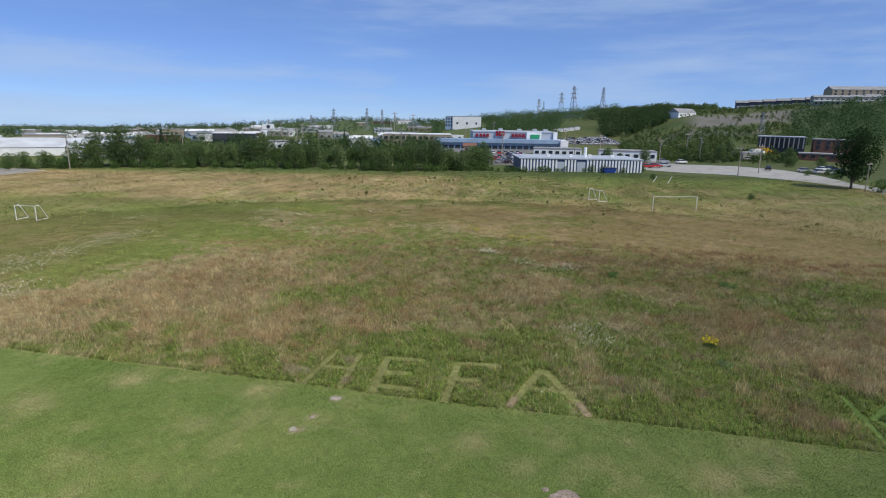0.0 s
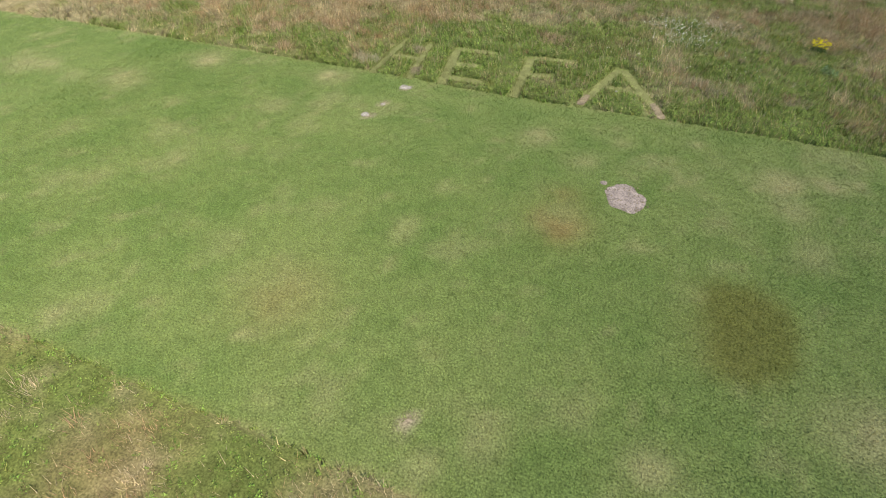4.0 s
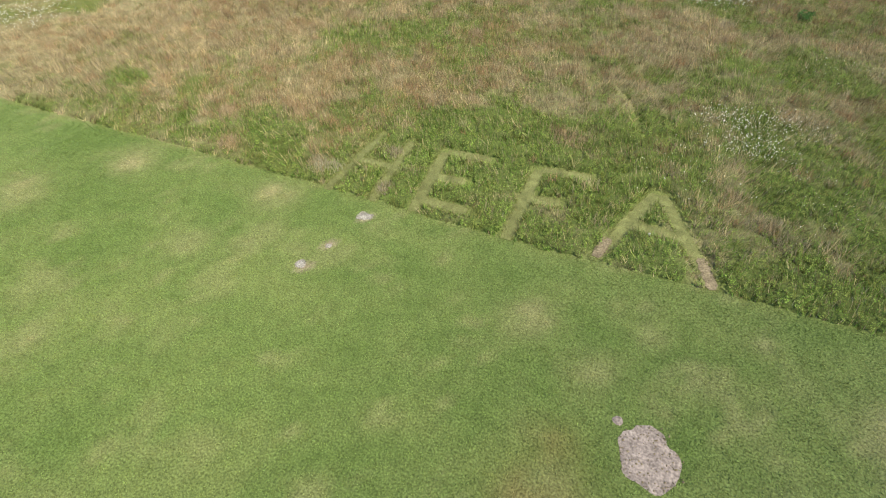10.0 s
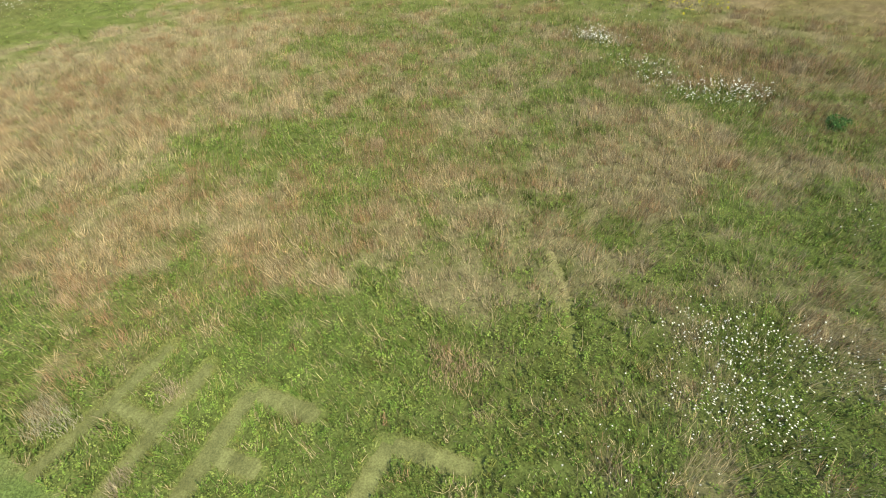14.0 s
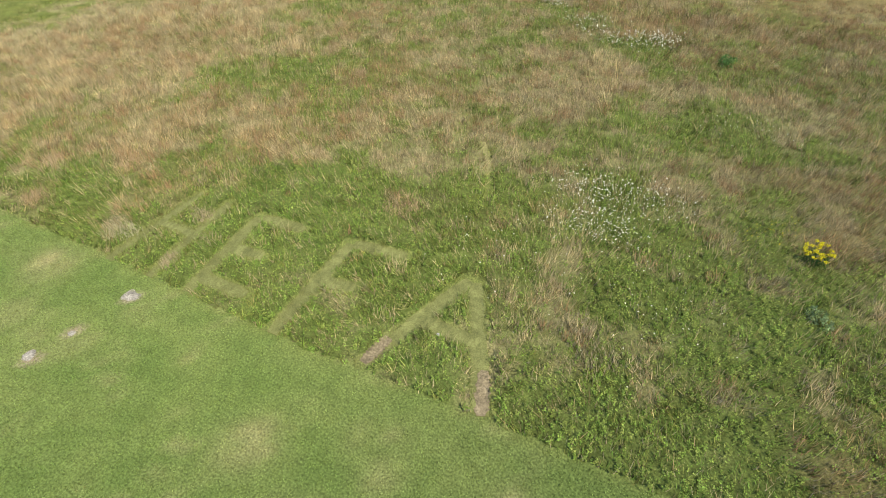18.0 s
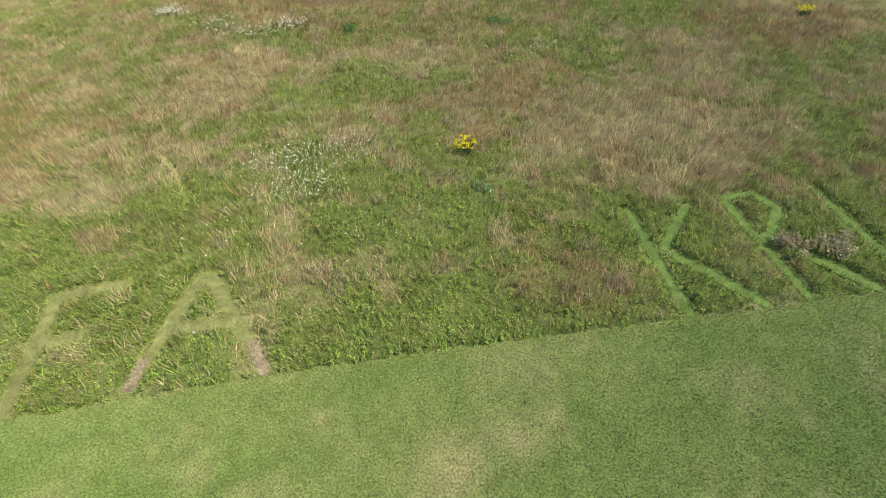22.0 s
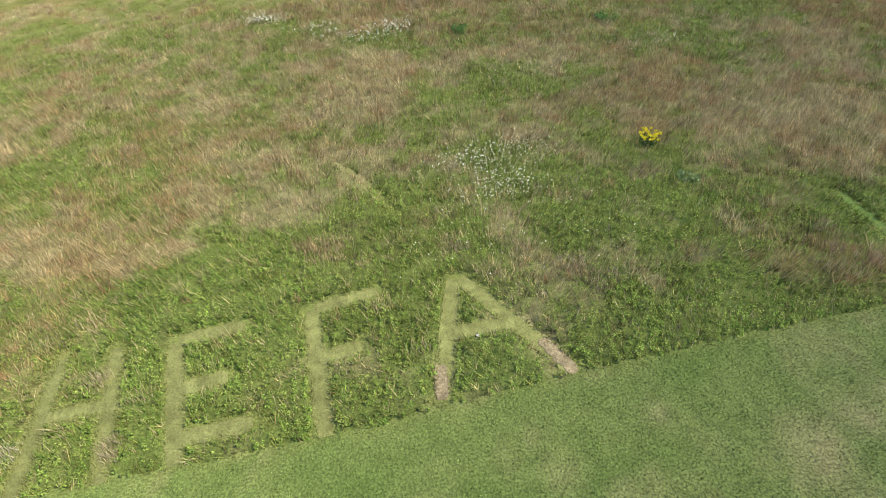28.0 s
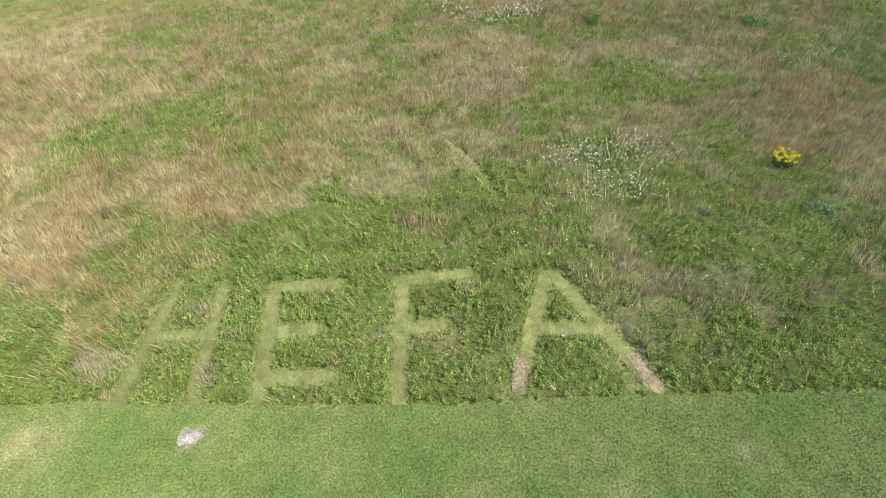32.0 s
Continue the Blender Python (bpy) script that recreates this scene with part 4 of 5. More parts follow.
def make_tree(label, height, spread, color, seed, lobes=14, count=2600, leaf=0.34, bare=0.2, cone=False, name="tree", category="tree"):
    rnd = random.Random(seed)
    root = thing(name, label, category)
    g = Geo()
    g.tube((0, 0, -0.2), (rnd.uniform(-.2, .2), rnd.uniform(-.2, .2), height * 0.45), height * 0.022, height * 0.014)
    g.tube((0, 0, height * 0.42), (0.1, 0, height * 0.85), height * 0.014, height * 0.004)
    centres, radii = [], []
    for i in range(lobes):
        k = (i + 0.5) / lobes
        z = height * (bare + (0.96 - bare) * k)
        wide = spread * ((1.02 - k) if cone else math.sin(math.pi * min(0.93, 0.18 + 0.78 * k)) ** 0.7)
        a = i * 2.4 + rnd.uniform(-.5, .5)
        rad = wide * rnd.uniform(0.42, 0.6)
        off = wide * rnd.uniform(0.3, 0.62) * (0.4 if cone else 1)
        p = (off * math.cos(a), off * math.sin(a), min(z, height - rad * 0.8))
        centres.append(p)
        radii.append(max(rad, 0.35))
        g.tube((0, 0, max(height * 0.12, p[2] - spread * 0.5)), p, height * 0.008, height * 0.003, 5)
    part("trunk", g, M_BARK, root)
    v, t = leaf_cloud(centres, radii, count, leaf, color, seed)
    part("crown", array_mesh("crown", v, 3, M_LEAF, t), None, root)
    return root


TREES = [make_tree("broadleaf tree in full dark green leaf", 9.5, 3.6, (.125, .19, .068), 1),
         make_tree("broadleaf tree in full green leaf", 8.0, 3.4, (.15, .22, .08), 2),
         make_tree("tall rounded broadleaf tree with dense crown", 12.0, 4.4, (.1, .155, .058), 3, lobes=18, count=3600),
         make_tree("slender young tree with light green leaves", 7.0, 2.3, (.12, .19, .06), 4, lobes=10, count=1700),
         make_tree("broad bushy tree with leaves to the ground", 7.0, 3.9, (.14, .205, .072), 5, bare=0.08)]
SHRUBS = [make_tree("low leafy shrub at the field's edge", 2.4, 1.9, (.11, .19, .05), 11, lobes=7, count=420, leaf=0.3, bare=0.1, name="shrub", category="shrub"),
          make_tree("rounded dark green shrub", 3.4, 2.2, (.09, .16, .045), 12, lobes=8, count=520, leaf=0.32, bare=0.08, name="shrub", category="shrub")]
FIRS = [make_tree("dark spruce with a pointed top", 10.0, 2.3, (.03, .06, .026), 21, lobes=14, count=1300, cone=True, bare=0.08)]
PLACED = set()


def plant(stock, X, Y, scale=1.0, group="", turn=0.0):
    x, y = town(X, Y)
    z = float(hill(X, Y))
    if stock.name not in PLACED:
        PLACED.add(stock.name)
        ob = stock
        ob.matrix_basis = pose(x, y, z, 0, 0, turn) @ Matrix.Diagonal((scale, scale, scale, 1))
        if group:
            ob["group"] = group
        return ob
    keep = stock.scale.copy()
    stock.scale = (scale, scale, scale)
    ob = copy_thing(stock, pose(x, y, z, 0, 0, turn))
    stock.scale = keep
    if group:
        ob["group"] = group
    return ob


rnd = random.Random(5)
ROW = "trees along the far edge of the field"


def row_y(X):
    return float(np.interp(X, [-150, -116, -102, -57, -30, -14, 16, 60], [136, 148, 156, 164, 166, 162, 169, 176]))


X = -150.0
while X < 16:
    tall = rnd.choice([0, 1, 1, 3, 4, 4])
    s = rnd.uniform(0.8, 1.1)
    if X < -103:
        tall, s = 4, rnd.uniform(0.5, 0.68)
    plant(TREES[tall], X, row_y(X) + rnd.uniform(0, 5), s, ROW, rnd.uniform(0, 360))
    if X > -103 and rnd.random() < 0.5:
        plant(TREES[rnd.choice([0, 1, 4])], X + rnd.uniform(-1, 2), row_y(X) + rnd.uniform(8, 14), rnd.uniform(0.75, 1.0), ROW, rnd.uniform(0, 360))
    plant(SHRUBS[rnd.randrange(2)], X + rnd.uniform(-2, 2), row_y(X) - rnd.uniform(1, 3), rnd.uniform(0.6, 1.0), "shrubs along the field's edge", rnd.uniform(0, 360))
    plant(SHRUBS[rnd.randrange(2)], X + rnd.uniform(-2, 2), row_y(X) + rnd.uniform(-1, 4), rnd.uniform(0.7, 1.2), "shrubs along the field's edge", rnd.uniform(0, 360))
    X += rnd.uniform(2.8, 5.0)
for X, s in ((-98, .85), (-92, 1.0), (-87, .8), (-57, .8), (-45, .75), (-3, .85), (-10, .75)):
    plant(TREES[2], X, row_y(X) + 2, s, ROW, rnd.uniform(0, 360))
X = 14.0
while X < 62:
    plant(SHRUBS[rnd.randrange(2)], X, row_y(X) - rnd.uniform(1, 6), rnd.uniform(0.35, 0.75), "shrubs along the field's edge", rnd.uniform(0, 360))
    X += rnd.uniform(1.2, 3.0)


# ---- the town beyond the field ----
def site(X, Y, z=None, turn=0.0):
    x, y = town(X, Y)
    return pose(x, y, float(hill(X, Y)) if z is None else z, 0, 0, math.degrees(TOWN_YAW) + turn)


def pane_mesh(w, h, d=0.12):
    return Geo().chamfer(-w / 2, -d, 0, w / 2, 0.02, h, 0.03).mesh("window", M_GLASS)


def building(name, label, category, X0, X1, Y0, Y1, high, wall, z=None, turn=None, roof="flat", rise=2.0, roof_mat=None, windows=None, group="", doors=()):
    """Walls on a level base, a roof with an edge, and windows set in the front. windows: columns, rows, width, height, first sill."""
    w, d = X1 - X0, Y1 - Y0
    if turn is None:
        turn = -0.75 * math.degrees(math.atan2((X0 + X1) / 2, Y0))
    root = thing(name, label, category, site((X0 + X1) / 2, Y0, z, turn), group)
    part("wall", Geo().box(-w / 2, 0, -2.5, w / 2, d, high), wall, root)
    g = Geo()
    if roof == "flat":
        g.box(-w / 2 - .15, -.15, high, w / 2 + .15, d + .15, high + .35)
        g.box(-w / 2 + .4, .4, high + .35, w / 2 - .4, d - .4, high + .45)
    else:
        g.gable(-w / 2, 0, w / 2, d, high, rise, roof)
    part("roof", g, roof_mat or M_ROOF, root)
    if windows:
        cols, rows, ww, wh, sill = windows
        me = pane_mesh(ww, wh)
        for i in range(cols):
            for k in range(rows):
                o = part("window", me, None, root)
                o.location = (-w / 2 + w * (i + .5) / cols, -0.02, sill + k * (high - sill) / rows)
    for dx, dw, dh, mat in doors:
        part("door", Geo().box(dx - dw / 2, -.08, 0, dx + dw / 2, .02, dh), mat, root)
    return root


# long ribbed shed beside the field
def ribbed_shed():
    root = thing("ribbed_shed", "long low shed clad in pale ribbed metal with blue stripes", "shed", site(41.4, 170, 0.0, 0))
    w, d, h = 37.0, 17.0, 3.7
    part("wall", Geo().box(-w / 2, 0, -.5, w / 2, d, h), M_BLUE_SHADED, root)
    part("roof", Geo().box(-w / 2 - .3, -.3, h, w / 2 + .3, d + .3, h + .3).box(-w / 2 + 1, 1, h + .3, w / 2 - 1, d - 1, h + .45), M_GREY, root)
    rib = Geo().box(-.24, -.16, 0, .24, .02, 3.55).mesh("rib", M_WHITE)
    x = -w / 2 + .5
    while x < w / 2:
        if not (-7.2 < x < -5.0 or -1.4 < x < 1.4):
            part("rib", rib, None, root).location = (x, 0, 0)
        x += 0.95
    end = Geo().box(-.02, -.25, 0, .16, .25, 3.55).mesh("rib", M_WHITE)
    for k in range(15):
        part("rib", end, None, root).location = (w / 2, .8 + k * 1.1, 0)
    for x in (-6.1, 0.0):
        part("door", Geo().box(x - 1.2, -.06, 0, x + 1.2, .02, 2.9), M_GREY, root, "grey roll-up door")
    for x in (-9.0, -2.0, 4.0, 11.0):
        part("roof_vent", Geo().chamfer(x - .5, 6, h + .3, x + .5, 7, h + 1.2, .1), M_WHITE, root)
    part("chimney", Geo().tube((2.2, 5, h), (2.2, 5, h + 3.4), .55, .5, 8), M_WHITE, root, "tall white roof stack")


ribbed_shed()
skip = thing("waste_skip", "blue steel waste skip beside the ribbed shed", "skip", site(49.5, 168.2, 0.0))
part("body", Geo().add([(-1.6, -.8, .1), (1.6, -.8, .1), (1.6, .8, .1), (-1.6, .8, .1), (-1.9, -1, 1.5), (1.9, -1, 1.5), (1.9, 1, 1.5), (-1.9, 1, 1.5)],
                       [(0, 3, 2, 1), (0, 1, 5, 4), (1, 2, 6, 5), (2, 3, 7, 6), (3, 0, 4, 7), (4, 5, 6, 7)]), material("blue_paint", (.03, .07, .28), .5), skip)
part("rim", Geo().box(-1.95, -1.05, 1.45, 1.95, 1.05, 1.58), M_DARK, skip)


# big store with red signs
def store():
    root = thing("large_store", "large flat-roofed store, pale blue-grey with red sign panels", "store", site(28, 300, 0.3))
    part("wall", Geo().box(-33, 0, -2, 33, 10, 4.6), M_BLUE, root)
    part("canopy", Geo().box(-33.4, -1.2, 3.0, 33.4, 10, 4.9), M_BLUE, root)
    part("upper_wall", Geo().box(-12.6, 10, 0, 33, 45, 8.4), M_GREY, root)
    part("roof", Geo().box(-12.9, 9.7, 8.4, 33.3, 45.3, 8.9), M_GREY, root)
    part("sign_wall", Geo().box(16.5, 8.9, 4.0, 24.5, 10, 8.6), M_WHITE, root, "white panel behind the signs")
    part("sign_wall", Geo().box(31.0, 8.9, 4.0, 33.2, 10, 8.8), M_WHITE, root, "white corner panel")
    for x, z, h in ((-10.5, 5.8, 1.7), (-8.4, 5.8, 1.7), (-6.5, 5.8, 1.7), (-4.6, 5.8, 1.7), (0.4, 6.4, 2.6), (2.1, 6.4, 2.6), (3.8, 6.4, 2.6), (9.0, 5.8, 1.8), (11.0, 5.8, 1.8), (12.9, 5.8, 1.8), (14.8, 5.8, 1.8)):
        part("sign_panel", Geo().chamfer(x - .62, 8.6, z, x + .62, 9.9, z + h, .05), M_RED, root, "dark red sign panel")
    part("sign_panel", Geo().box(18.5, 8.6, 5.2, 23.5, 8.85, 7.4), M_GREEN, root, "green sign panel")
    part("side_wing", Geo().box(33, -2, -1, 37, 14, 4.8), M_WHITE, root)
    me = pane_mesh(2.6, 1.6)
    for i in range(20):
        part("window", me, None, root).location = (-31 + i * 3.3, -.02, .0)
    for x, y in ((-6, 20), (4, 28), (14, 22), (24, 30), (28, 18)):
        part("roof_unit", Geo().chamfer(x - 1.2, y - 1, 8.8, x + 1.2, y + 1, 10.2, .1), M_GREY, root)


store()
building("white_hall", "big plain white hall with dark side on the rise", "building", 8, 38, 600, 625, 11, M_WHITE, z=7.6, windows=(3, 1, 2.0, 2.0, 3.0))
building("office_block", "blue-grey office block with darker glazed front", "building", 0.5, 8, 602, 622, 11, M_BLUE, z=7.4, windows=(3, 3, 1.4, 2.0, 1.0))


# white plant building with stacks
def plant_building():
    root = thing("plant_building", "tall windowless white plant building with roof stacks", "building", site(-199.8, 196.2, 0.0, 38))
    part("wall", Geo().box(-38, 0, -2, 30, 34, 14.2), M_WHITE, root)
    part("corner_block", Geo().box(27.4, -.4, -2, 31, 30, 15.0), M_WHITE, root)
    part("roof", Geo().box(-38.2, .2, 14.2, 27.4, 34, 14.6), M_ROOF, root)
    for x in (-12, -3, 7, 15.3, 23.6):
        part("stack", Geo().tube((x, 6, 14.4), (x, 6, 17.0), .55, .55, 8).tube((x, 6, 17), (x, 6, 17.4), .75, .6, 8), M_DARK, root)
    part("emblem", Geo().add([(x, y, z) for y in (-.08, .02) for x, z in ((21.2, 6.4), (24.6, 6.1), (22.8, 9.2), (21.0, 10.6))],
                             [(0, 1, 2, 3), (7, 6, 5, 4), (0, 4, 5, 1), (1, 5, 6, 2), (2, 6, 7, 3), (3, 7, 4, 0)]), M_RED, root, "plain red emblem shape")
    for x, z in ((-9, 13), (0, 13), (6, 13), (14, 13), (21, 13)):
        part("vent", Geo().box(x - 1.5, -.1, z, x + 1.5, .02, z + .5), M_DARK, root)
    for x in (6.8, 14.4):
        part("door", Geo().box(x - 2.2, -.1, -1, x + 2.2, .02, 4.2), M_BRICK, root, "dark roll-up loading door")


plant_building()
building("low_shed", "low white shed with a pale grey metal roof", "shed", -138.5, -112.5, 134.4, 146, 2.5, M_WHITE, z=0, turn=40, roof="x", rise=1.6, roof_mat=M_PALE, windows=(4, 1, 1.2, 1.2, 1.1))
for X0, X1, Y0, h in ((-250, -196, 238, 4.0), (-194, -160, 242, 3.6), (-159, -132, 240, 3.8)):
    building("warehouse", "white warehouse with a broad pale metal roof", "warehouse", X0, X1, Y0, Y0 + 40, h, M_WHITE, z=-3.4, roof="x", rise=3.4, roof_mat=M_PALE, group="white warehouses")


# hilltop terraces
def terrace_house():
    root = thing("terraced_house", "dark grey terraced house with a pale garage level", "house")
    part("wall", Geo().box(-5.4, 0, -3, 5.4, 11, 6.4), M_DARK, root)
    part("garage_wall", Geo().box(-5.2, -.5, -3, 5.2, 0, 2.4), M_CONCRETE, root)
    part("roof", Geo().gable(-5.4, 0, 5.4, 11, 6.4, 2.2, "x"), M_ROOF, root)
    part("balcony", Geo().box(-5.0, -1.4, 2.5, 5.0, 0, 2.8).box(-5.0, -1.4, 2.8, 5.0, -1.3, 3.6), M_GREY, root)
    me = pane_mesh(1.7, 1.7)
    for x in (-3.4, 0, 3.4):
        part("window", me, None, root).location = (x, -.03, 4.0)
    for x in (-2.6, 2.6):
        part("garage_door", Geo().box(x - 1.3, -.6, 0, x + 1.3, -.48, 2.1), M_WHITE, root)
    return root


house = terrace_house()
for i in range(10):
    k = i / 9
    X, Y = 268 + 88 * k, 519 - 40 * k
    z = 28.0 + 5.4 * k
    m = site(X, Y, z, -22)
    if i == 0:
        house.matrix_basis = m
        house["group"] = "terraced houses on the hill"
    else:
        copy_thing(house, m)
long_house = building("long_terrace", "long pale terrace with a white balcony band", "house", 304, 358, 470, 482, 6.5, M_CONCRETE, z=32.0, turn=-20, roof="x", rise=1.6, windows=(14, 2, 1.6, 1.6, 0.8))
part("balcony_band", Geo().box(-27, -1.5, 3.0, 27, 0, 4.1), M_WHITE, long_house, "continuous white balcony front")
building("apartment_block", "brown apartment block with a hipped dark roof", "building", 418, 500, 620, 640, 6.5, M_TAN, z=47.5, turn=-10, roof="x", rise=4.0, windows=(12, 2, 2.0, 1.8, 1.0))
building("gabled_house", "white gable-ended house with a brown roof", "house", 180, 200, 450, 460, 6.0, M_WHITE, z=17.5, turn=28, roof="x", rise=3.2, roof_mat=M_ROOF, windows=(4, 2, 1.2, 1.4, 1.0))


def striped_building():
    root = thing("striped_office", "dark glazed office building with pale vertical fins", "building", site(157, 259, 3.9, -27))
    part("wall", Geo().box(-12, 0, -4, 6.4, 14, 5.7), M_DARK, root)
    part("roof", Geo().box(-12.3, -.3, 5.7, 6.7, 14.3, 6.1), M_GREY, root)
    fin = Geo().box(-.22, -.5, .8, .22, .02, 5.5).mesh("fin", M_CONCRETE)
    me = pane_mesh(1.1, 3.8)
    for i in range(10):
        part("fin", fin, None, root).location = (-11.4 + i * 1.9, 0, 0)
        if i < 9:
            part("window", me, None, root).location = (-10.45 + i * 1.9, -.02, 1.2)


striped_building()
building("brick_annex", "red-brown brick annex beside dark offices", "building", 165, 183, 251, 263, 4.8, M_BRICK, z=4.0, windows=(5, 2, 1.4, 1.5, 0.9), turn=-29)
building("brick_hall", "low red-brown brick hall with flat roof", "building", 150, 170, 236, 246, 2.2, M_BRICK, z=1.0, windows=(6, 1, 1.4, 1.0, 0.8), turn=-29)
building("block_store", "plain grey concrete block store", "building", 125.5, 134.5, 238, 246, 3.4, M_CONCRETE, z=-0.3, turn=8)
building("cream_hall", "cream hall with a low white roof among trees", "building", -47, -36, 280, 294, 5.2, M_WHITE, roof="x", rise=1.2, roof_mat=M_WHITE)
building("tan_shop", "long tan shop front with a flat pale roof", "shop", -36, 4, 332, 350, 6.2, M_TAN, windows=(12, 1, 2.0, 1.6, 3.4), roof_mat=M_WHITE)
building("timber_house", "small brown house with dark windows near parked cars", "house", 8, 13.5, 240, 247, 4.0, M_TAN, roof="x", rise=1.2, windows=(2, 1, 1.0, 1.6, 1.6), roof_mat=M_BRICK)
building("dealer_hall", "dark blue glazed showroom with white fascia", "building", -114, -94, 280, 296, 6.4, M_DARK, windows=(8, 1, 1.8, 2.4, 1.2), roof_mat=M_WHITE)
building("white_depot", "white depot building half hidden by trees", "building", -78, -61, 250, 262, 4.0, M_WHITE, windows=(5, 1, 1.4, 1.2, 1.6))
building("low_office", "white low office behind the ribbed shed", "building", 62, 84, 225, 236, 3.6, M_WHITE, windows=(7, 1, 1.6, 1.4, 1.2))
building("low_office", "pale low unit with dark band", "building", 38, 58, 240, 250, 3.4, M_WHITE, windows=(7, 1, 1.6, 1.2, 1.4))

# the wider town: small pale blocks seen over the trees
rnd2 = random.Random(17)
WALLS = [M_WHITE, M_WHITE, M_GREY, M_CONCRETE, M_TAN, M_BRICK, M_BLUE]
for i in range(70):
    u, Y = rnd2.uniform(-0.78, 0.06), rnd2.choice([rnd2.uniform(300, 420), rnd2.uniform(420, 900)])
    X = u * Y
    w, d, h = rnd2.uniform(8, 26), rnd2.uniform(8, 14), rnd2.uniform(3, 5)
    if -8 - w < X < 66 + w and Y < 360 or -20 < X < 60 and 590 < Y < 640:
        continue
    wall = rnd2.choice(WALLS)
    tone = {"white_metal": "white", "grey_metal": "grey", "pale_concrete": "pale grey", "tan_stucco": "tan", "brown_brick": "brown brick", "blue_grey_metal": "blue-grey"}[wall.name]
    building("town_building", f"{tone} low commercial building among trees", "building", X - w / 2, X + w / 2, Y, Y + d, h, wall, roof=rnd2.choice(["flat", "flat", "x"]),
             rise=1.5, roof_mat=rnd2.choice([M_WHITE, M_ROOF, M_CONCRETE]), windows=(max(2, int(w / 5)), 1, 1.6, 1.4, 1.2), group="low buildings of the town")
for i in range(9):
    X, Y = 70 + i * 5.0, 470 + i * 1.5
    building("trailer_unit", "long white trailer parked along the slope", "trailer", X, X + 4.2, Y, Y + 2.6, 2.8, M_WHITE, group="white trailers on the slope")


# roads and yards
def sheet(name, label, pts, mat, z=0.05):
    """A paved area with a kerb-high edge, following the land."""
    g = Geo()
    top = [(*town(X, Y), float(hill(X, Y)) + z) for X, Y in pts]
    low = [(x, y, h - 0.3) for x, y, h in top]
    n = len(pts)
    g.add(top + low, [tuple(range(n))] + [(i, n + i, n + (i + 1) % n, (i + 1) % n) for i in range(n)])
    return tagged(new(name, g.mesh(name, mat)), label, "road" if name == "road" else "pavement", kind="structure")


sheet("road", "pale grey access road curving along the field", [(59, 183), (65, 181), (72.5, 173.9), (86.7, 167.4), (97.9, 150.5), (101.5, 134.7), (99, 122), (92, 100), (97.5, 98),
                                                           (106.5, 121), (108.5, 147.7), (113.5, 168.5), (114.8, 190), (106, 205), (88, 209), (62, 205)], M_CONCRETE)
sheet("pavement", "asphalt car park behind the ribbed shed", [(4, 196), (20, 192), (60, 194), (88, 210), (88, 222), (60, 222), (36, 238), (36, 262), (6, 262)], M_ASPHALT)
sheet("pavement", "asphalt car park before the large store", [(-14, 268), (66, 268), (70, 298), (-14, 298)], M_ASPHALT)
for Y in range(380, 430, 5):
    sheet("pavement", "asphalt sales yard on the slope", [(82, Y), (124, Y), (124, Y + 5), (82, Y + 5)], M_ASPHALT, 0.12)
sheet("pavement", "gravel track by the low shed", [(-120, 149), (-118, 118), (-108, 120), (-104, 146), (-112, 150)], M_CONCRETE, 0.04)


# ---- cars ----
def car(label, paint):
    root = thing("car", label, "car")
    g = Geo()
    prof = [(-2.2, .35), (-2.25, .75), (-1.9, .92), (-.9, .98), (1.5, .98), (2.1, .85), (2.2, .4)]
    n = len(prof)
    g.add([(x, -.88, z) for x, z in prof] + [(x, .88, z) for x, z in prof], [tuple(range(n)), tuple(reversed(range(n, 2 * n)))] + [(i, n + i, n + (i + 1) % n, (i + 1) % n) for i in range(n)])
    part("body", g, paint, root)
    g = Geo().add([(-1.9, -.8, .95), (1.1, -.8, .95), (1.1, .8, .95), (-1.9, .8, .95), (-1.3, -.65, 1.45), (.3, -.65, 1.45), (.3, .65, 1.45), (-1.3, .65, 1.45)],
                  [(0, 3, 2, 1), (4, 5, 6, 7), (0, 1, 5, 4), (1, 2, 6, 5), (2, 3, 7, 6), (3, 0, 4, 7)])
    part("cabin", g, M_GLASS, root)
    part("roof", Geo().chamfer(-1.3, -.66, 1.44, .32, .66, 1.5, .08), paint, root)
    tyre = Geo().tube((0, -.1, 0), (0, .1, 0), .33, .33, 10).mesh("wheel", M_TYRE)
    rim = Geo().tube((0, -.12, 0), (0, .12, 0), .19, .19, 8).mesh("rim", M_STEEL)
    for x in (-1.4, 1.35):
        for y in (-.8, .8):
            wheel = part("wheel", tyre, None, root)
            wheel.location = (x, y, .33)
            part("rim", rim, None, wheel)
    for y in (-.62, .62):
        part("headlight", Geo().chamfer(2.12, y - .16, .62, 2.2, y + .16, .78, .02), M_WHITE, root)
        part("tail_light", Geo().chamfer(-2.27, y - .16, .66, -2.2, y + .16, .82, .02), M_RED, root)
    return root


PAINTS = [("white", (.75, .75, .75)), ("silver grey", (.42, .43, .45)), ("dark blue", (.03, .05, .14)), ("black", (.02, .02, .022)), ("red", (.45, .03, .03))]
CARS = [car(f"{n} car parked on the asphalt", material(n.replace(" ", "_") + "_paint", c, rough=0.25, grain=0, stain=0.05, bump=0, spec=0.6)) for n, c in PAINTS]
rnd3 = random.Random(23)


def park(stock, X, Y, turn, group):
    m = site(X, Y, float(hill(X, Y)) + (0.06 if Y < 380 else 0.15), turn)
    if stock.name not in PLACED:
        PLACED.add(stock.name)
        stock.matrix_basis = m
        stock["group"] = group
    else:
        copy_thing(stock, m)["group"] = group


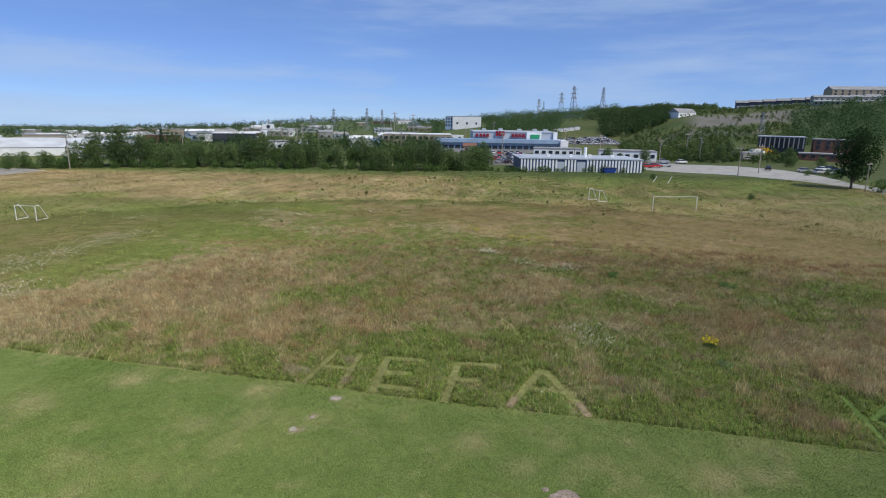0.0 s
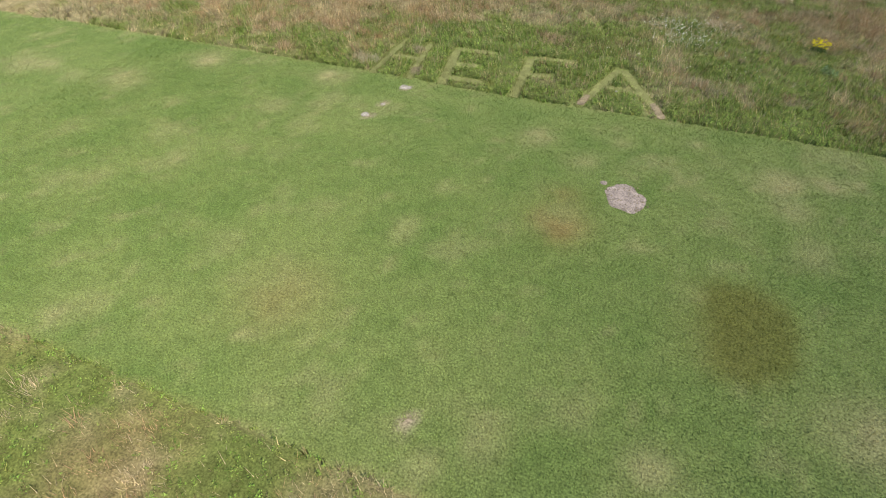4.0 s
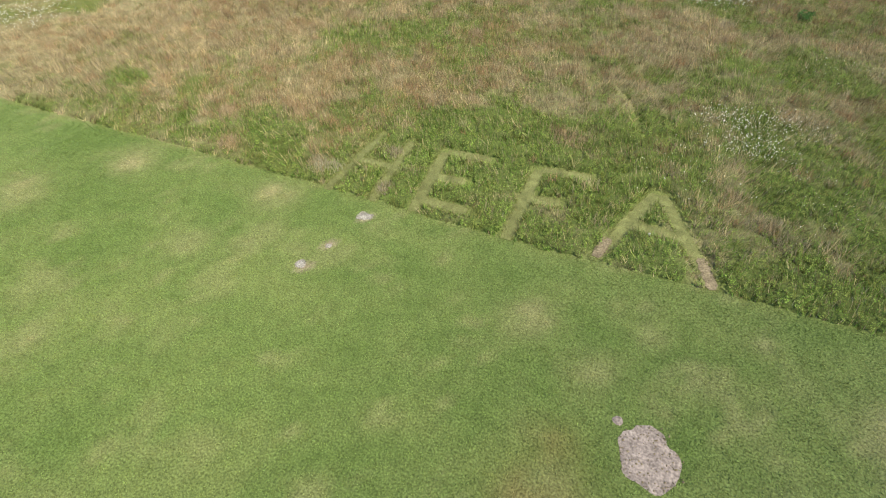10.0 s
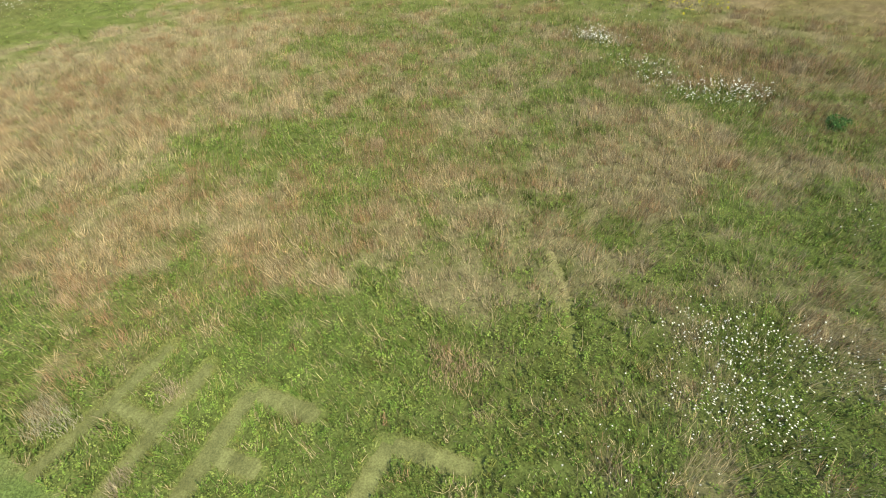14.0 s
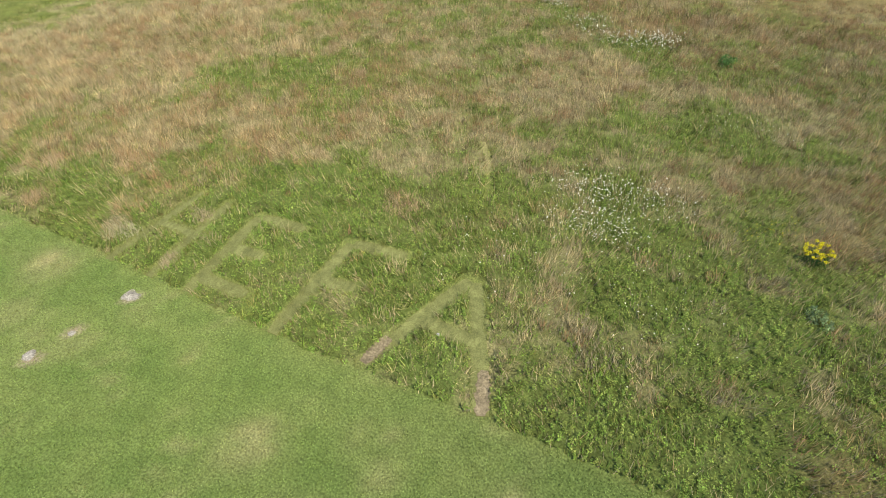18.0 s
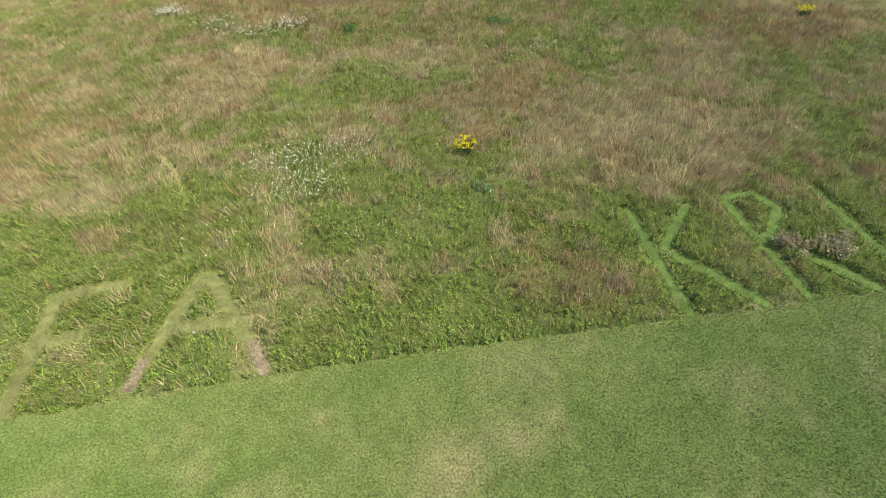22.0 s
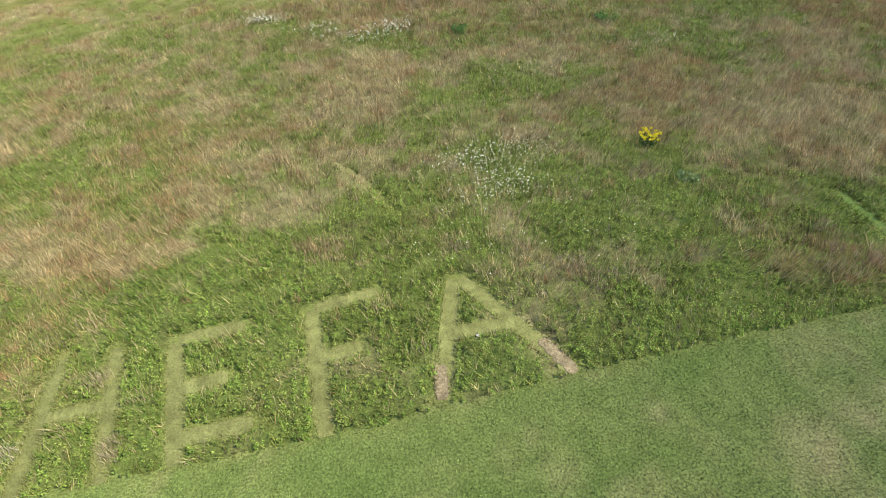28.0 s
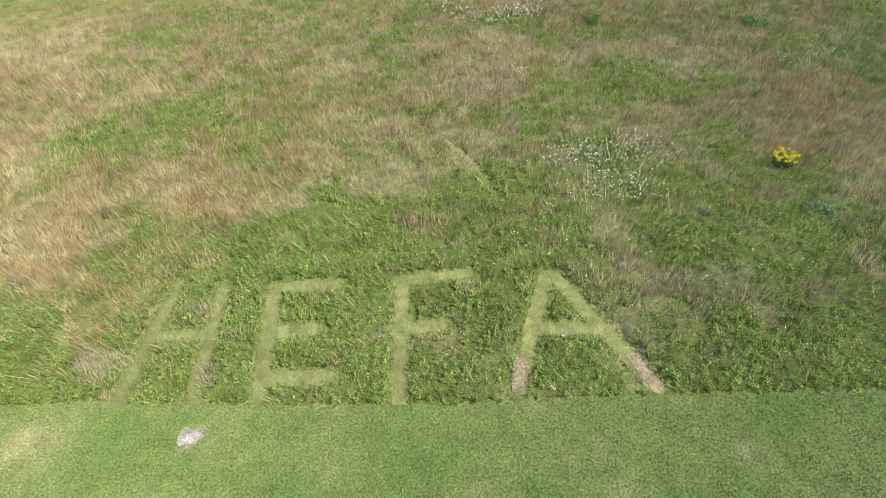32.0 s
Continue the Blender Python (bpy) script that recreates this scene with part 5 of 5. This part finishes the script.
for Y in (200, 206, 216, 226, 236, 246, 256):
    for k in range(11):
        if rnd3.random() < 0.8:
            X = 8 + k * 2.8
            if (Y < 206 and X < 18) or (7 < X < 15 and 236 < Y < 250) or (X > 35 and Y > 236):
                continue
            park(CARS[rnd3.choice([0, 0, 1, 1, 2, 3, 4])], X, Y, 90 + rnd3.uniform(-4, 4), "cars parked behind the shed")
for Y in (384, 390, 396, 402, 408, 414, 420, 426):
    for k in range(13):
        if rnd3.random() < 0.85:
            park(CARS[rnd3.choice([0, 0, 0, 1, 1, 3])], 84 + k * 3.0, Y, 90 + rnd3.uniform(-4, 4), "cars in the sales yard")
for X, Y, c, turn in ((68, 189, 4, 0), (72, 192, 4, 10), (66, 196, 4, -5), (77, 196, 1, 0), (90, 214, 0, 20), (84, 216, 1, 0), (128, 236, 0, 10), (109, 189, 3, 60), (119, 178, 1, 20),
                      (122, 176, 0, 20), (126, 178, 3, 10), (128, 190, 0, 5), (132, 192, 2, 5), (117, 182, 1, 0)):
    park(CARS[c], X, Y, turn, "cars along the access road")


def truck(label, X, Y, paint, turn):
    root = thing("box_truck", label, "truck", site(X, Y, float(hill(X, Y)) + .05, turn))
    part("box", Geo().chamfer(-3, -1.15, .9, 1.6, 1.15, 3.3, .06), paint, root)
    part("cab", Geo().chamfer(1.7, -1.05, .6, 3.3, 1.05, 2.4, .2), paint, root)
    part("windscreen", Geo().box(3.28, -.9, 1.5, 3.34, .9, 2.2), M_GLASS, root)
    tyre = Geo().tube((0, -.15, 0), (0, .15, 0), .45, .45, 10).mesh("wheel", M_TYRE)
    for x in (-1.8, 2.4):
        for y in (-.95, .95):
            part("wheel", tyre, None, root).location = (x, y, .45)


truck("white box truck parked beside offices", 139, 252, M_WHITE, 0)
truck("yellow box truck parked beside dark offices", 145, 257, material("yellow_paint", (.6, .33, .03), .4), 0)


# ---- masts, poles and goals ----
def pylon(height):
    root = thing("power_pylon", "grey steel lattice power pylon on the hill", "pylon", group="power pylons")
    b, t, r = height * 0.11, height * 0.025, height * 0.0075
    g = Geo()
    lv = [i / 7 for i in range(8)]
    ring = lambda k: [((b + (t - b) * min(1, k * 1.25)) * sx, (b + (t - b) * min(1, k * 1.25)) * sy, height * k) for sx, sy in ((1, 1), (-1, 1), (-1, -1), (1, -1))]
    for i in range(7):
        p, q = ring(lv[i]), ring(lv[i + 1])
        for k in range(4):
            g.tube(p[k], q[k], r, r, 4).tube(p[k], q[(k + 1) % 4], r * .55, r * .55, 3)
    part("tower", g, M_STEEL, root)
    for z, w in ((.62, .17), (.76, .2), (.9, .15)):
        part("crossarm", Geo().tube((-height * w, 0, height * z), (height * w, 0, height * z), r * .9, r * .9, 4).tube((-height * w, 0, height * z), (0, 0, height * (z + .05)), r * .6, r * .6, 3)
             .tube((height * w, 0, height * z), (0, 0, height * (z + .05)), r * .6, r * .6, 3), M_STEEL, root)
    return root


stock = pylon(24.0)
for i, (X, Y, s) in enumerate(((114, 700, 1.35), (145, 720, 1.35), (133.5, 600, 1.35), (164, 600, 1.15), (-128, 560, .6), (-109, 560, .95), (-82, 600, .95), (-66, 600, .9), (-150, 640, .7), (118, 690, .85), (183, 330, .55))):
    z = float(hill(X, Y)) - 0.3
    x, y = town(X, Y)
    m = pose(x, y, z, 0, 0, 40 + i * 7)
    if i == 0:
        stock.matrix_basis = m
    else:
        o = copy_thing(stock, m)
        o.scale = (s, s, s)


def utility_pole(height):
    root = thing("utility_pole", "weathered wooden utility pole with a crossarm", "pole", group="utility poles")
    part("pole", Geo().tube((0, 0, -.5), (0, 0, height), .17, .12, 7), M_POLE, root)
    part("crossarm", Geo().box(-1.2, -.07, height - .8, 1.2, .07, height - .62), M_POLE, root)
    for x in (-1.05, -.4, .4, 1.05):
        part("insulator", Geo().tube((x, 0, height - .62), (x, 0, height - .4), .06, .04, 6), M_WHITE, root)
    part("transformer", Geo().tube((.28, 0, height - 2.4), (.28, 0, height - 1.5), .22, .22, 8), M_STEEL, root)
    return root


stock = utility_pole(9.0)
poles = [(-101, 151, .9), (-88, 190, 1.1), (-118, 200, 1.0), (87, 166, .95), (98, 175, 1.0), (82, 215, 1.0), (99, 131, .75), (-60, 230, 1.2), (-20, 260, 1.2), (26, 255, 1.1), (46, 200, 1.0), (66, 240, 1.1),
         (-140, 260, 1.2), (-75, 300, 1.3), (-95, 330, 1.3), (12, 330, 1.2), (-40, 420, 1.5), (-130, 420, 1.5), (70, 330, 1.2), (104, 230, 1.1), (112, 262, 1.1), (-28, 500, 2.0), (-46, 520, 2.2), (36, 420, 1.5), (130, 300, 1.0)]
for i, (X, Y, s) in enumerate(poles):
    m = site(X, Y, None, rnd3.uniform(-30, 30))
    if i == 0:
        stock.matrix_basis = m
    else:
        copy_thing(stock, m).scale = (s, s, s)

sign = thing("billboard", "white roadside billboard with a dark oval on it", "billboard", site(-124, 400, None))
part("panel", Geo().chamfer(-4.2, -.2, 6.2, 4.2, .2, 9.8, .05), M_WHITE, sign)
part("emblem", Geo().tube((0, -.3, 8.0), (0, -.19, 8.0), 1.3, 1.3, 16), M_DARK, sign)
part("post", Geo().tube((0, 0, -1), (0, 0, 6.2), .35, .35, 8), M_STEEL, sign)


def goal(label, a, b, deep, high=2.44, lean=False):
    """Pipe frame between the feet a and b, with back stays."""
    root = thing("football_goal", label, "goal", pose(a[0], a[1], 0, 0, 0, math.degrees(math.atan2(b[1] - a[1], b[0] - a[0]))), "football goals on the field")
    w, r = math.dist(a, b), .055
    part("post", Geo().tube((0, 0, -.1), (0, 0, high), r, r, 8), M_GOAL, root)
    part("post", Geo().tube((w, 0, -.1), (w, 0, high), r, r, 8), M_GOAL, root)
    if not lean:
        part("crossbar", Geo().tube((-r, 0, high), (w + r, 0, high), r * .75, r * .75, 8), M_GOAL, root)
    for x in ((0, w) if deep else ()):
        part("stay", Geo().tube((x, 0, high), (x, .35 * deep, high), r * .8, r * .8, 6).tube((x, .35 * deep, high), (x, deep, .1), r * .8, r * .8, 6).tube((x, 0, .12), (x, deep, .12), r * .8, r * .8, 6), M_GOAL, root)
    return root


goal("white football goal frame in tall grass", (9.76, 74.2), (17.14, 77.0), 0)
goal("small white goal frame seen from its side", (-77.7, 32.0), (-74.6, 32.4), 2.0, 2.1)
goal("small white goal frame standing in the meadow", (-1.0, 84.0), (0.9, 81.5), 2.0, 2.2)
for X, Y in ((53.5, 143), (56.5, 141)):
    root = thing("leaning_post", "white goal pipe leaning in the grass", "post", site(X, Y, 0.0))
    part("pipe", Geo().tube((0, 0, -.1), (1.0, .2, 1.7), .08, .08, 8), M_GOAL, root)


# ---- more trees and woods ----
big = make_tree("large lone broadleaf tree beside the road", 15.0, 5.6, (.035, .07, .022), 31, lobes=20, count=4200, leaf=0.5, bare=0.22)
plant(big, 98.8, 135.5)
for X, Y, s in ((100.5, 128.5, 1.0), (103, 128, .9), (62, 112, .4), (56, 150, .5), (112, 160, .7), (116, 165, .8), (110, 170, .6), (118, 172, .7)):
    plant(SHRUBS[1], X, Y, s, "shrubs beside the road", X * 31)
for X, Y, s in ((-150, 300, 1.1), (-190, 330, 1.1), (-60, 340, 1.0), (30, 470, 1.0)):
    plant(FIRS[0], X, Y, s, "spruces in the town", X * 17)
for X, Y, s, k in ((71, 200, .7, 0), (62, 215, .7, 1), (108, 222, .8, 0), (114, 250, .9, 1), (120, 232, .7, 4), (104, 246, .8, 3), (128, 255, .8, 0), (64, 205, .6, 3), (110, 150, .6, 3), (126, 205, .6, 4), (134, 200, .6, 4),
                   (138, 226, .7, 0), (-112, 106, .6, 4), (-109, 108, .65, 4), (-106, 110, .6, 4), (-103, 113, .55, 4), (-100.5, 115, .5, 4), (-115, 104, .7, 4), (-99, 109.5, .58, 0), (-118, 104, .7, 4)):
    plant(TREES[k], X, Y, s, "trees between the buildings", X * 13)


def woods(name, label, spots, count, color, seed, leaf=1.3):
    """Many small crowns on the slopes, each a cluster of leaf clumps."""
    r = np.random.default_rng(seed)
    centres, radii = [], []
    for X, Y, s in spots:
        x, y = town(X, Y)
        z = float(hill(X, Y))
        for k in range(3):
            rad = s * r.uniform(.32, .5)
            centres.append((x + r.uniform(-.4, .4) * s, y + r.uniform(-.4, .4) * s, z + s * (.35 + .3 * k) * r.uniform(.8, 1.1)))
            radii.append(rad)
    v, t = leaf_cloud(centres, radii, count, leaf, color, seed, 1.0)
    return tagged(new(name, array_mesh(name, v, 3, M_LEAF, t)), label, "trees", kind="stuff")


def spots(n, u0, u1, Y0, Y1, s0, s1, seed, thin=0.0):
    r = random.Random(seed)
    out = []
    while len(out) < n:
        u, Y = r.uniform(u0, u1), r.uniform(Y0, Y1)
        if -.01 < u < .075 and Y < 640:
            continue
        if float(fnoise(np.array([u * Y]), np.array([Y]), 60, 3)[0]) > thin:
            out.append((u * Y, Y, r.uniform(s0, s1)))
    return out


woods("woodland", "dark woodland along the crest of the hill", spots(520, .25, .47, 540, 650, 3, 5.2, 1, .3), 48000, (.13, .19, .072), 41, .9)
woods("woodland", "green wooded rise behind the store", spots(600, -.02, .3, 540, 760, 5, 9, 2, .25), 40000, (.1, .16, .06), 42, .85)
woods("woodland", "wood on the slope above the store", spots(420, -.02, .2, 430, 570, 4, 7, 12, .2), 36000, (.1, .16, .06), 52, .6)
woods("woodland", "trees scattered through the far town", spots(1100, -.85, .1, 380, 1250, 4, 8, 3, .36), 52000, (.09, .14, .062), 43, 1.0)
woods("woodland", "tree belt between field and town", spots(190, -.54, .0, 190, 320, 3.5, 6, 4, .35), 36000, (.06, .105, .035), 44, .5)
woods("woodland", "dense wood on the near slope", spots(330, .61, .95, 285, 430, 5, 8, 5), 36000, (.08, .14, .05), 45, .75)
woods("woodland", "scrub on the rubble slope", [p for k, p in enumerate(spots(1500, .31, .62, 228, 500, 1.2, 3.0, 6, .3)) if k % 5 == 0 or not (p[0] / p[1] > .4 and 368 < p[1] < 455)], 44000, (.12, .17, .055), 46, .7)
woods("woodland", "scrub bushes along the road", spots(120, .4, .62, 215, 300, 1.2, 2.6, 7, .35), 14000, (.055, .09, .028), 47, .32)
woods("woodland", "dark wood beside the gabled house", spots(330, .27, .388, 430, 565, 3.5, 6, 9), 34000, (.07, .115, .04), 50, .8)
# leaf colour made paler and bluer than nearer woods, distance haze painted in
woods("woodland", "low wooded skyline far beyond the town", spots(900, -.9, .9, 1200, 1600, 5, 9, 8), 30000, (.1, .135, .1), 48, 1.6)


fence_post = None
for i in range(9):
    m = site(-111 + i * 1.5, 103 + i * 1.1, None, 0)
    if fence_post is None:
        fence_post = thing("fence_post", "pale wooden fence post by the hedge", "fence post", m, "fence posts by the hedge")
        part("post", Geo().tube((0, 0, -.3), (0, 0, 1.7), .08, .07, 6), M_POLE, fence_post)
        part("cap", Geo().tube((0, 0, 1.7), (0, 0, 1.76), .1, .06, 6), M_POLE, fence_post)
    else:
        copy_thing(fence_post, m)


# ---- wild flowers and single plants in the meadow ----
def flower_patch(label, rows, n, color, seed, head=(0.011, 0.026), tall=(0.4, 0.65), name="wildflowers"):
    """Flat flower heads on stems, in drifts: rows of x, y, radius across, radius along."""
    r = np.random.default_rng(seed)
    k = r.integers(0, len(rows), n)
    q = np.array(rows)[k]
    x, y = q[:, 0] + r.normal(0, .5, n) * q[:, 2], q[:, 1] + r.normal(0, .5, n) * q[:, 3]
    ok = ~on_lawn(x, y) & (off_strokes(x, y) > 0)
    x, y = x[ok], y[ok]
    n = len(x)
    h, s = r.uniform(*tall, n), r.uniform(*head, n)
    z = land(x, y)
    vs, ts = [], []
    tx, ty = r.normal(0, .35, n), r.normal(0, .35, n)
    for i in range(6):
        a0, a1 = i * math.tau / 6, (i + 1) * math.tau / 6
        p = [np.stack([x, y, z + h + .25 * s], 1)]
        for a in (a0, a1):
            p.append(np.stack([x + s * math.cos(a), y + s * math.sin(a), z + h + s * (tx * math.cos(a) + ty * math.sin(a))], 1))
        vs.append(np.stack(p, 1).reshape(-1, 3))
        ts.append(np.repeat(np.array(color) * r.uniform(.85, 1.1, (n, 1)), 3, 0))
    p = [np.stack([x - .006, y, z], 1), np.stack([x + .006, y, z], 1), np.stack([x, y, z + h], 1)]
    vs.append(np.stack(p, 1).reshape(-1, 3))
    ts.append(np.tile((.09, .15, .04), (3 * n, 1)))
    return tagged(new(name, array_mesh(name, np.concatenate(vs), 3, M_FLOWER, np.concatenate(ts))), label, "flowers", kind="stuff")


WHITE = (.84, .82, .66)
flower_patch("drift of white wild carrot flowers near the letters", [(-.2, 10.6, 2.2, 2.2), (-1.0, 11.6, 1.6, 1.4), (1.6, 12.2, 2.2, 1.4), (.2, 9.4, 1.8, 1.0)], 760, WHITE, 1, head=(.013, .03))
flower_patch("white wild carrot scattered through the meadow", [(4.2, 19.8, 2.4, 1.6), (11.8, 21.8, 1.6, 1.2), (14, 22.5, 1.2, 1), (-2.2, 6.2, 3.0, 2.8), (3, 6.5, 3.5, 3.5), (-10, 37, 3, 2)], 420, WHITE, 2, head=(.012, .028))
flower_patch("dense white wild carrot in the open field", [(-8, 30.3, 2.4, 1.3), (-5.3, 28.4, 3.0, 1.3), (-3.9, 27.6, 2.6, 1.1), (-2.4, 29, 1.8, 1.2), (-2.8, 29.4, 1.8, 1.2), (-11.7, 33, 1.5, 1)], 640, WHITE, 3, head=(.02, .042))
flower_patch("long white band of wild carrot across the field", [(-53, 12, 4, 4), (-53.8, 18, 3.4, 5), (-54.6, 26, 3.4, 5), (-47, 6, 4, 3), (-58, 12, 4, 3)], 2600, WHITE, 4, head=(.02, .042))
flower_patch("pale wild carrot far out in the field", [(-34.5, 38, 3.5, 2.5), (-42.7, 47.5, 4, 2), (-57.7, 57, 4, 2), (-34, 54.5, 3, 2), (-11.5, 33, 2, 1.5), (-73, 41, 4, 4), (-49, 49, 3, 4), (-44, 42, 4, 3), (-22, 45, 6, 3), (-62, 38, 4, 4)], 1700, WHITE, 5, head=(.022, .045))
flower_patch("yellow goldenrod sprays in the meadow", [(5.6, 11.6, 1.0, .8), (6.2, 12.6, 1.2, 1.0), (9, 25, 2, 2), (13, 24, 1.5, 1)], 110, (.5, .42, .03), 6)
flower_patch("yellow flowers far out in the field", [(-45, 52, 6, 2), (-8, 42, 4, 2), (-15, 46, 4, 2)], 260, (.45, .4, .04), 7, head=(.05, .09))


def ragwort(label, x, y, size, seed):
    rr = random.Random(seed)
    root = thing("ragwort_bush", label, "flowering plant", pose(x, y, 0))
    stems = Geo()
    heads = []
    for i in range(26):
        a, r = rr.uniform(0, math.tau), size * math.sqrt(rr.random())
        top = (r * math.cos(a), r * math.sin(a), rr.uniform(.55, .8))
        stems.tube((r * .3 * math.cos(a), r * .3 * math.sin(a), -.02), top, .012, .006, 4)
        heads.append(top)
    part("stems", stems, material("green_stem", (.08, .14, .04), .8, grain=.2), root)
    v, t = leaf_cloud([(p[0] * .8, p[1] * .8, .3) for p in heads], [.12] * len(heads), 420, .07, (.07, .13, .035), seed)
    part("foliage", array_mesh("foliage", v, 3, M_LEAF, t), None, root)
    v, t = leaf_cloud(heads, [.08] * len(heads), 900, .045, (.78, .67, .03), seed + 1, .5)
    part("blossom", array_mesh("blossom", v, 3, M_FLOWER, t), None, root, "bright yellow flower heads")


ragwort("bright yellow ragwort bush in brown grass", 7.49, 11.45, .5, 3)
ragwort("small yellow ragwort bush in dry grass", 31.7, 24.7, .5, 4)


def weed(label, x, y, wide, high, color, seed, count=700, leaf=.09):
    root = thing("weed_clump", label, "plant", pose(x, y, 0))
    rr = random.Random(seed)
    c = [(rr.uniform(-.6, .6) * wide, rr.uniform(-.6, .6) * wide, high * rr.uniform(.35, .75)) for _ in range(9)]
    g = Geo()
    for p in c:
        g.tube((p[0] * .4, p[1] * .4, -.02), p, .012, .006, 4)
    part("stems", g, M_BARK, root)
    v, t = leaf_cloud(c, [high * .35] * 9, count, leaf, color, seed)
    part("foliage", array_mesh("foliage", v, 3, M_LEAF, t), None, root)


weed("dark bluish thistle clump in green grass", 7.9, 8.4, .55, .5, (.28, .38, .17), 1, 380)
weed("grey-brown dead bush among mown strokes", 19.9, 2.9, .9, .7, (.46, .4, .25), 2, 700)
weed("brown dead weeds among mown strokes", 18.6, 3.2, .9, .6, (.44, .36, .22), 3, 600)
weed("lush green weed clump in the open field", 2.0, 27.5, .8, .7, (.13, .25, .07), 7)
weed("lush green weed clump in brown grass", 11.8, 27.0, 1.0, .7, (.13, .25, .07), 8)

# darker shrubs dotted over the far field
rnd4 = random.Random(44)
dots = [(rnd4.uniform(-30, 62), rnd4.uniform(70, 150), rnd4.choice([.1, .14, .18, .22, .34])) for _ in range(150)]
woods("scrub", "low dark weeds dotted over the far meadow", [d for d in dots if abs(d[0] / d[1]) < .7], 9000, (.3, .32, .13), 49, .22)
stone = Geo().chamfer(-.05, -.04, 0, .05, .04, .06, .02)
tagged(new("white_stone", stone.mesh("white_stone", M_STONE)), "small white stone lying on mown grass", "stone").matrix_basis = pose(-2.7, 2.0, 0.04, 0, 0, 30)
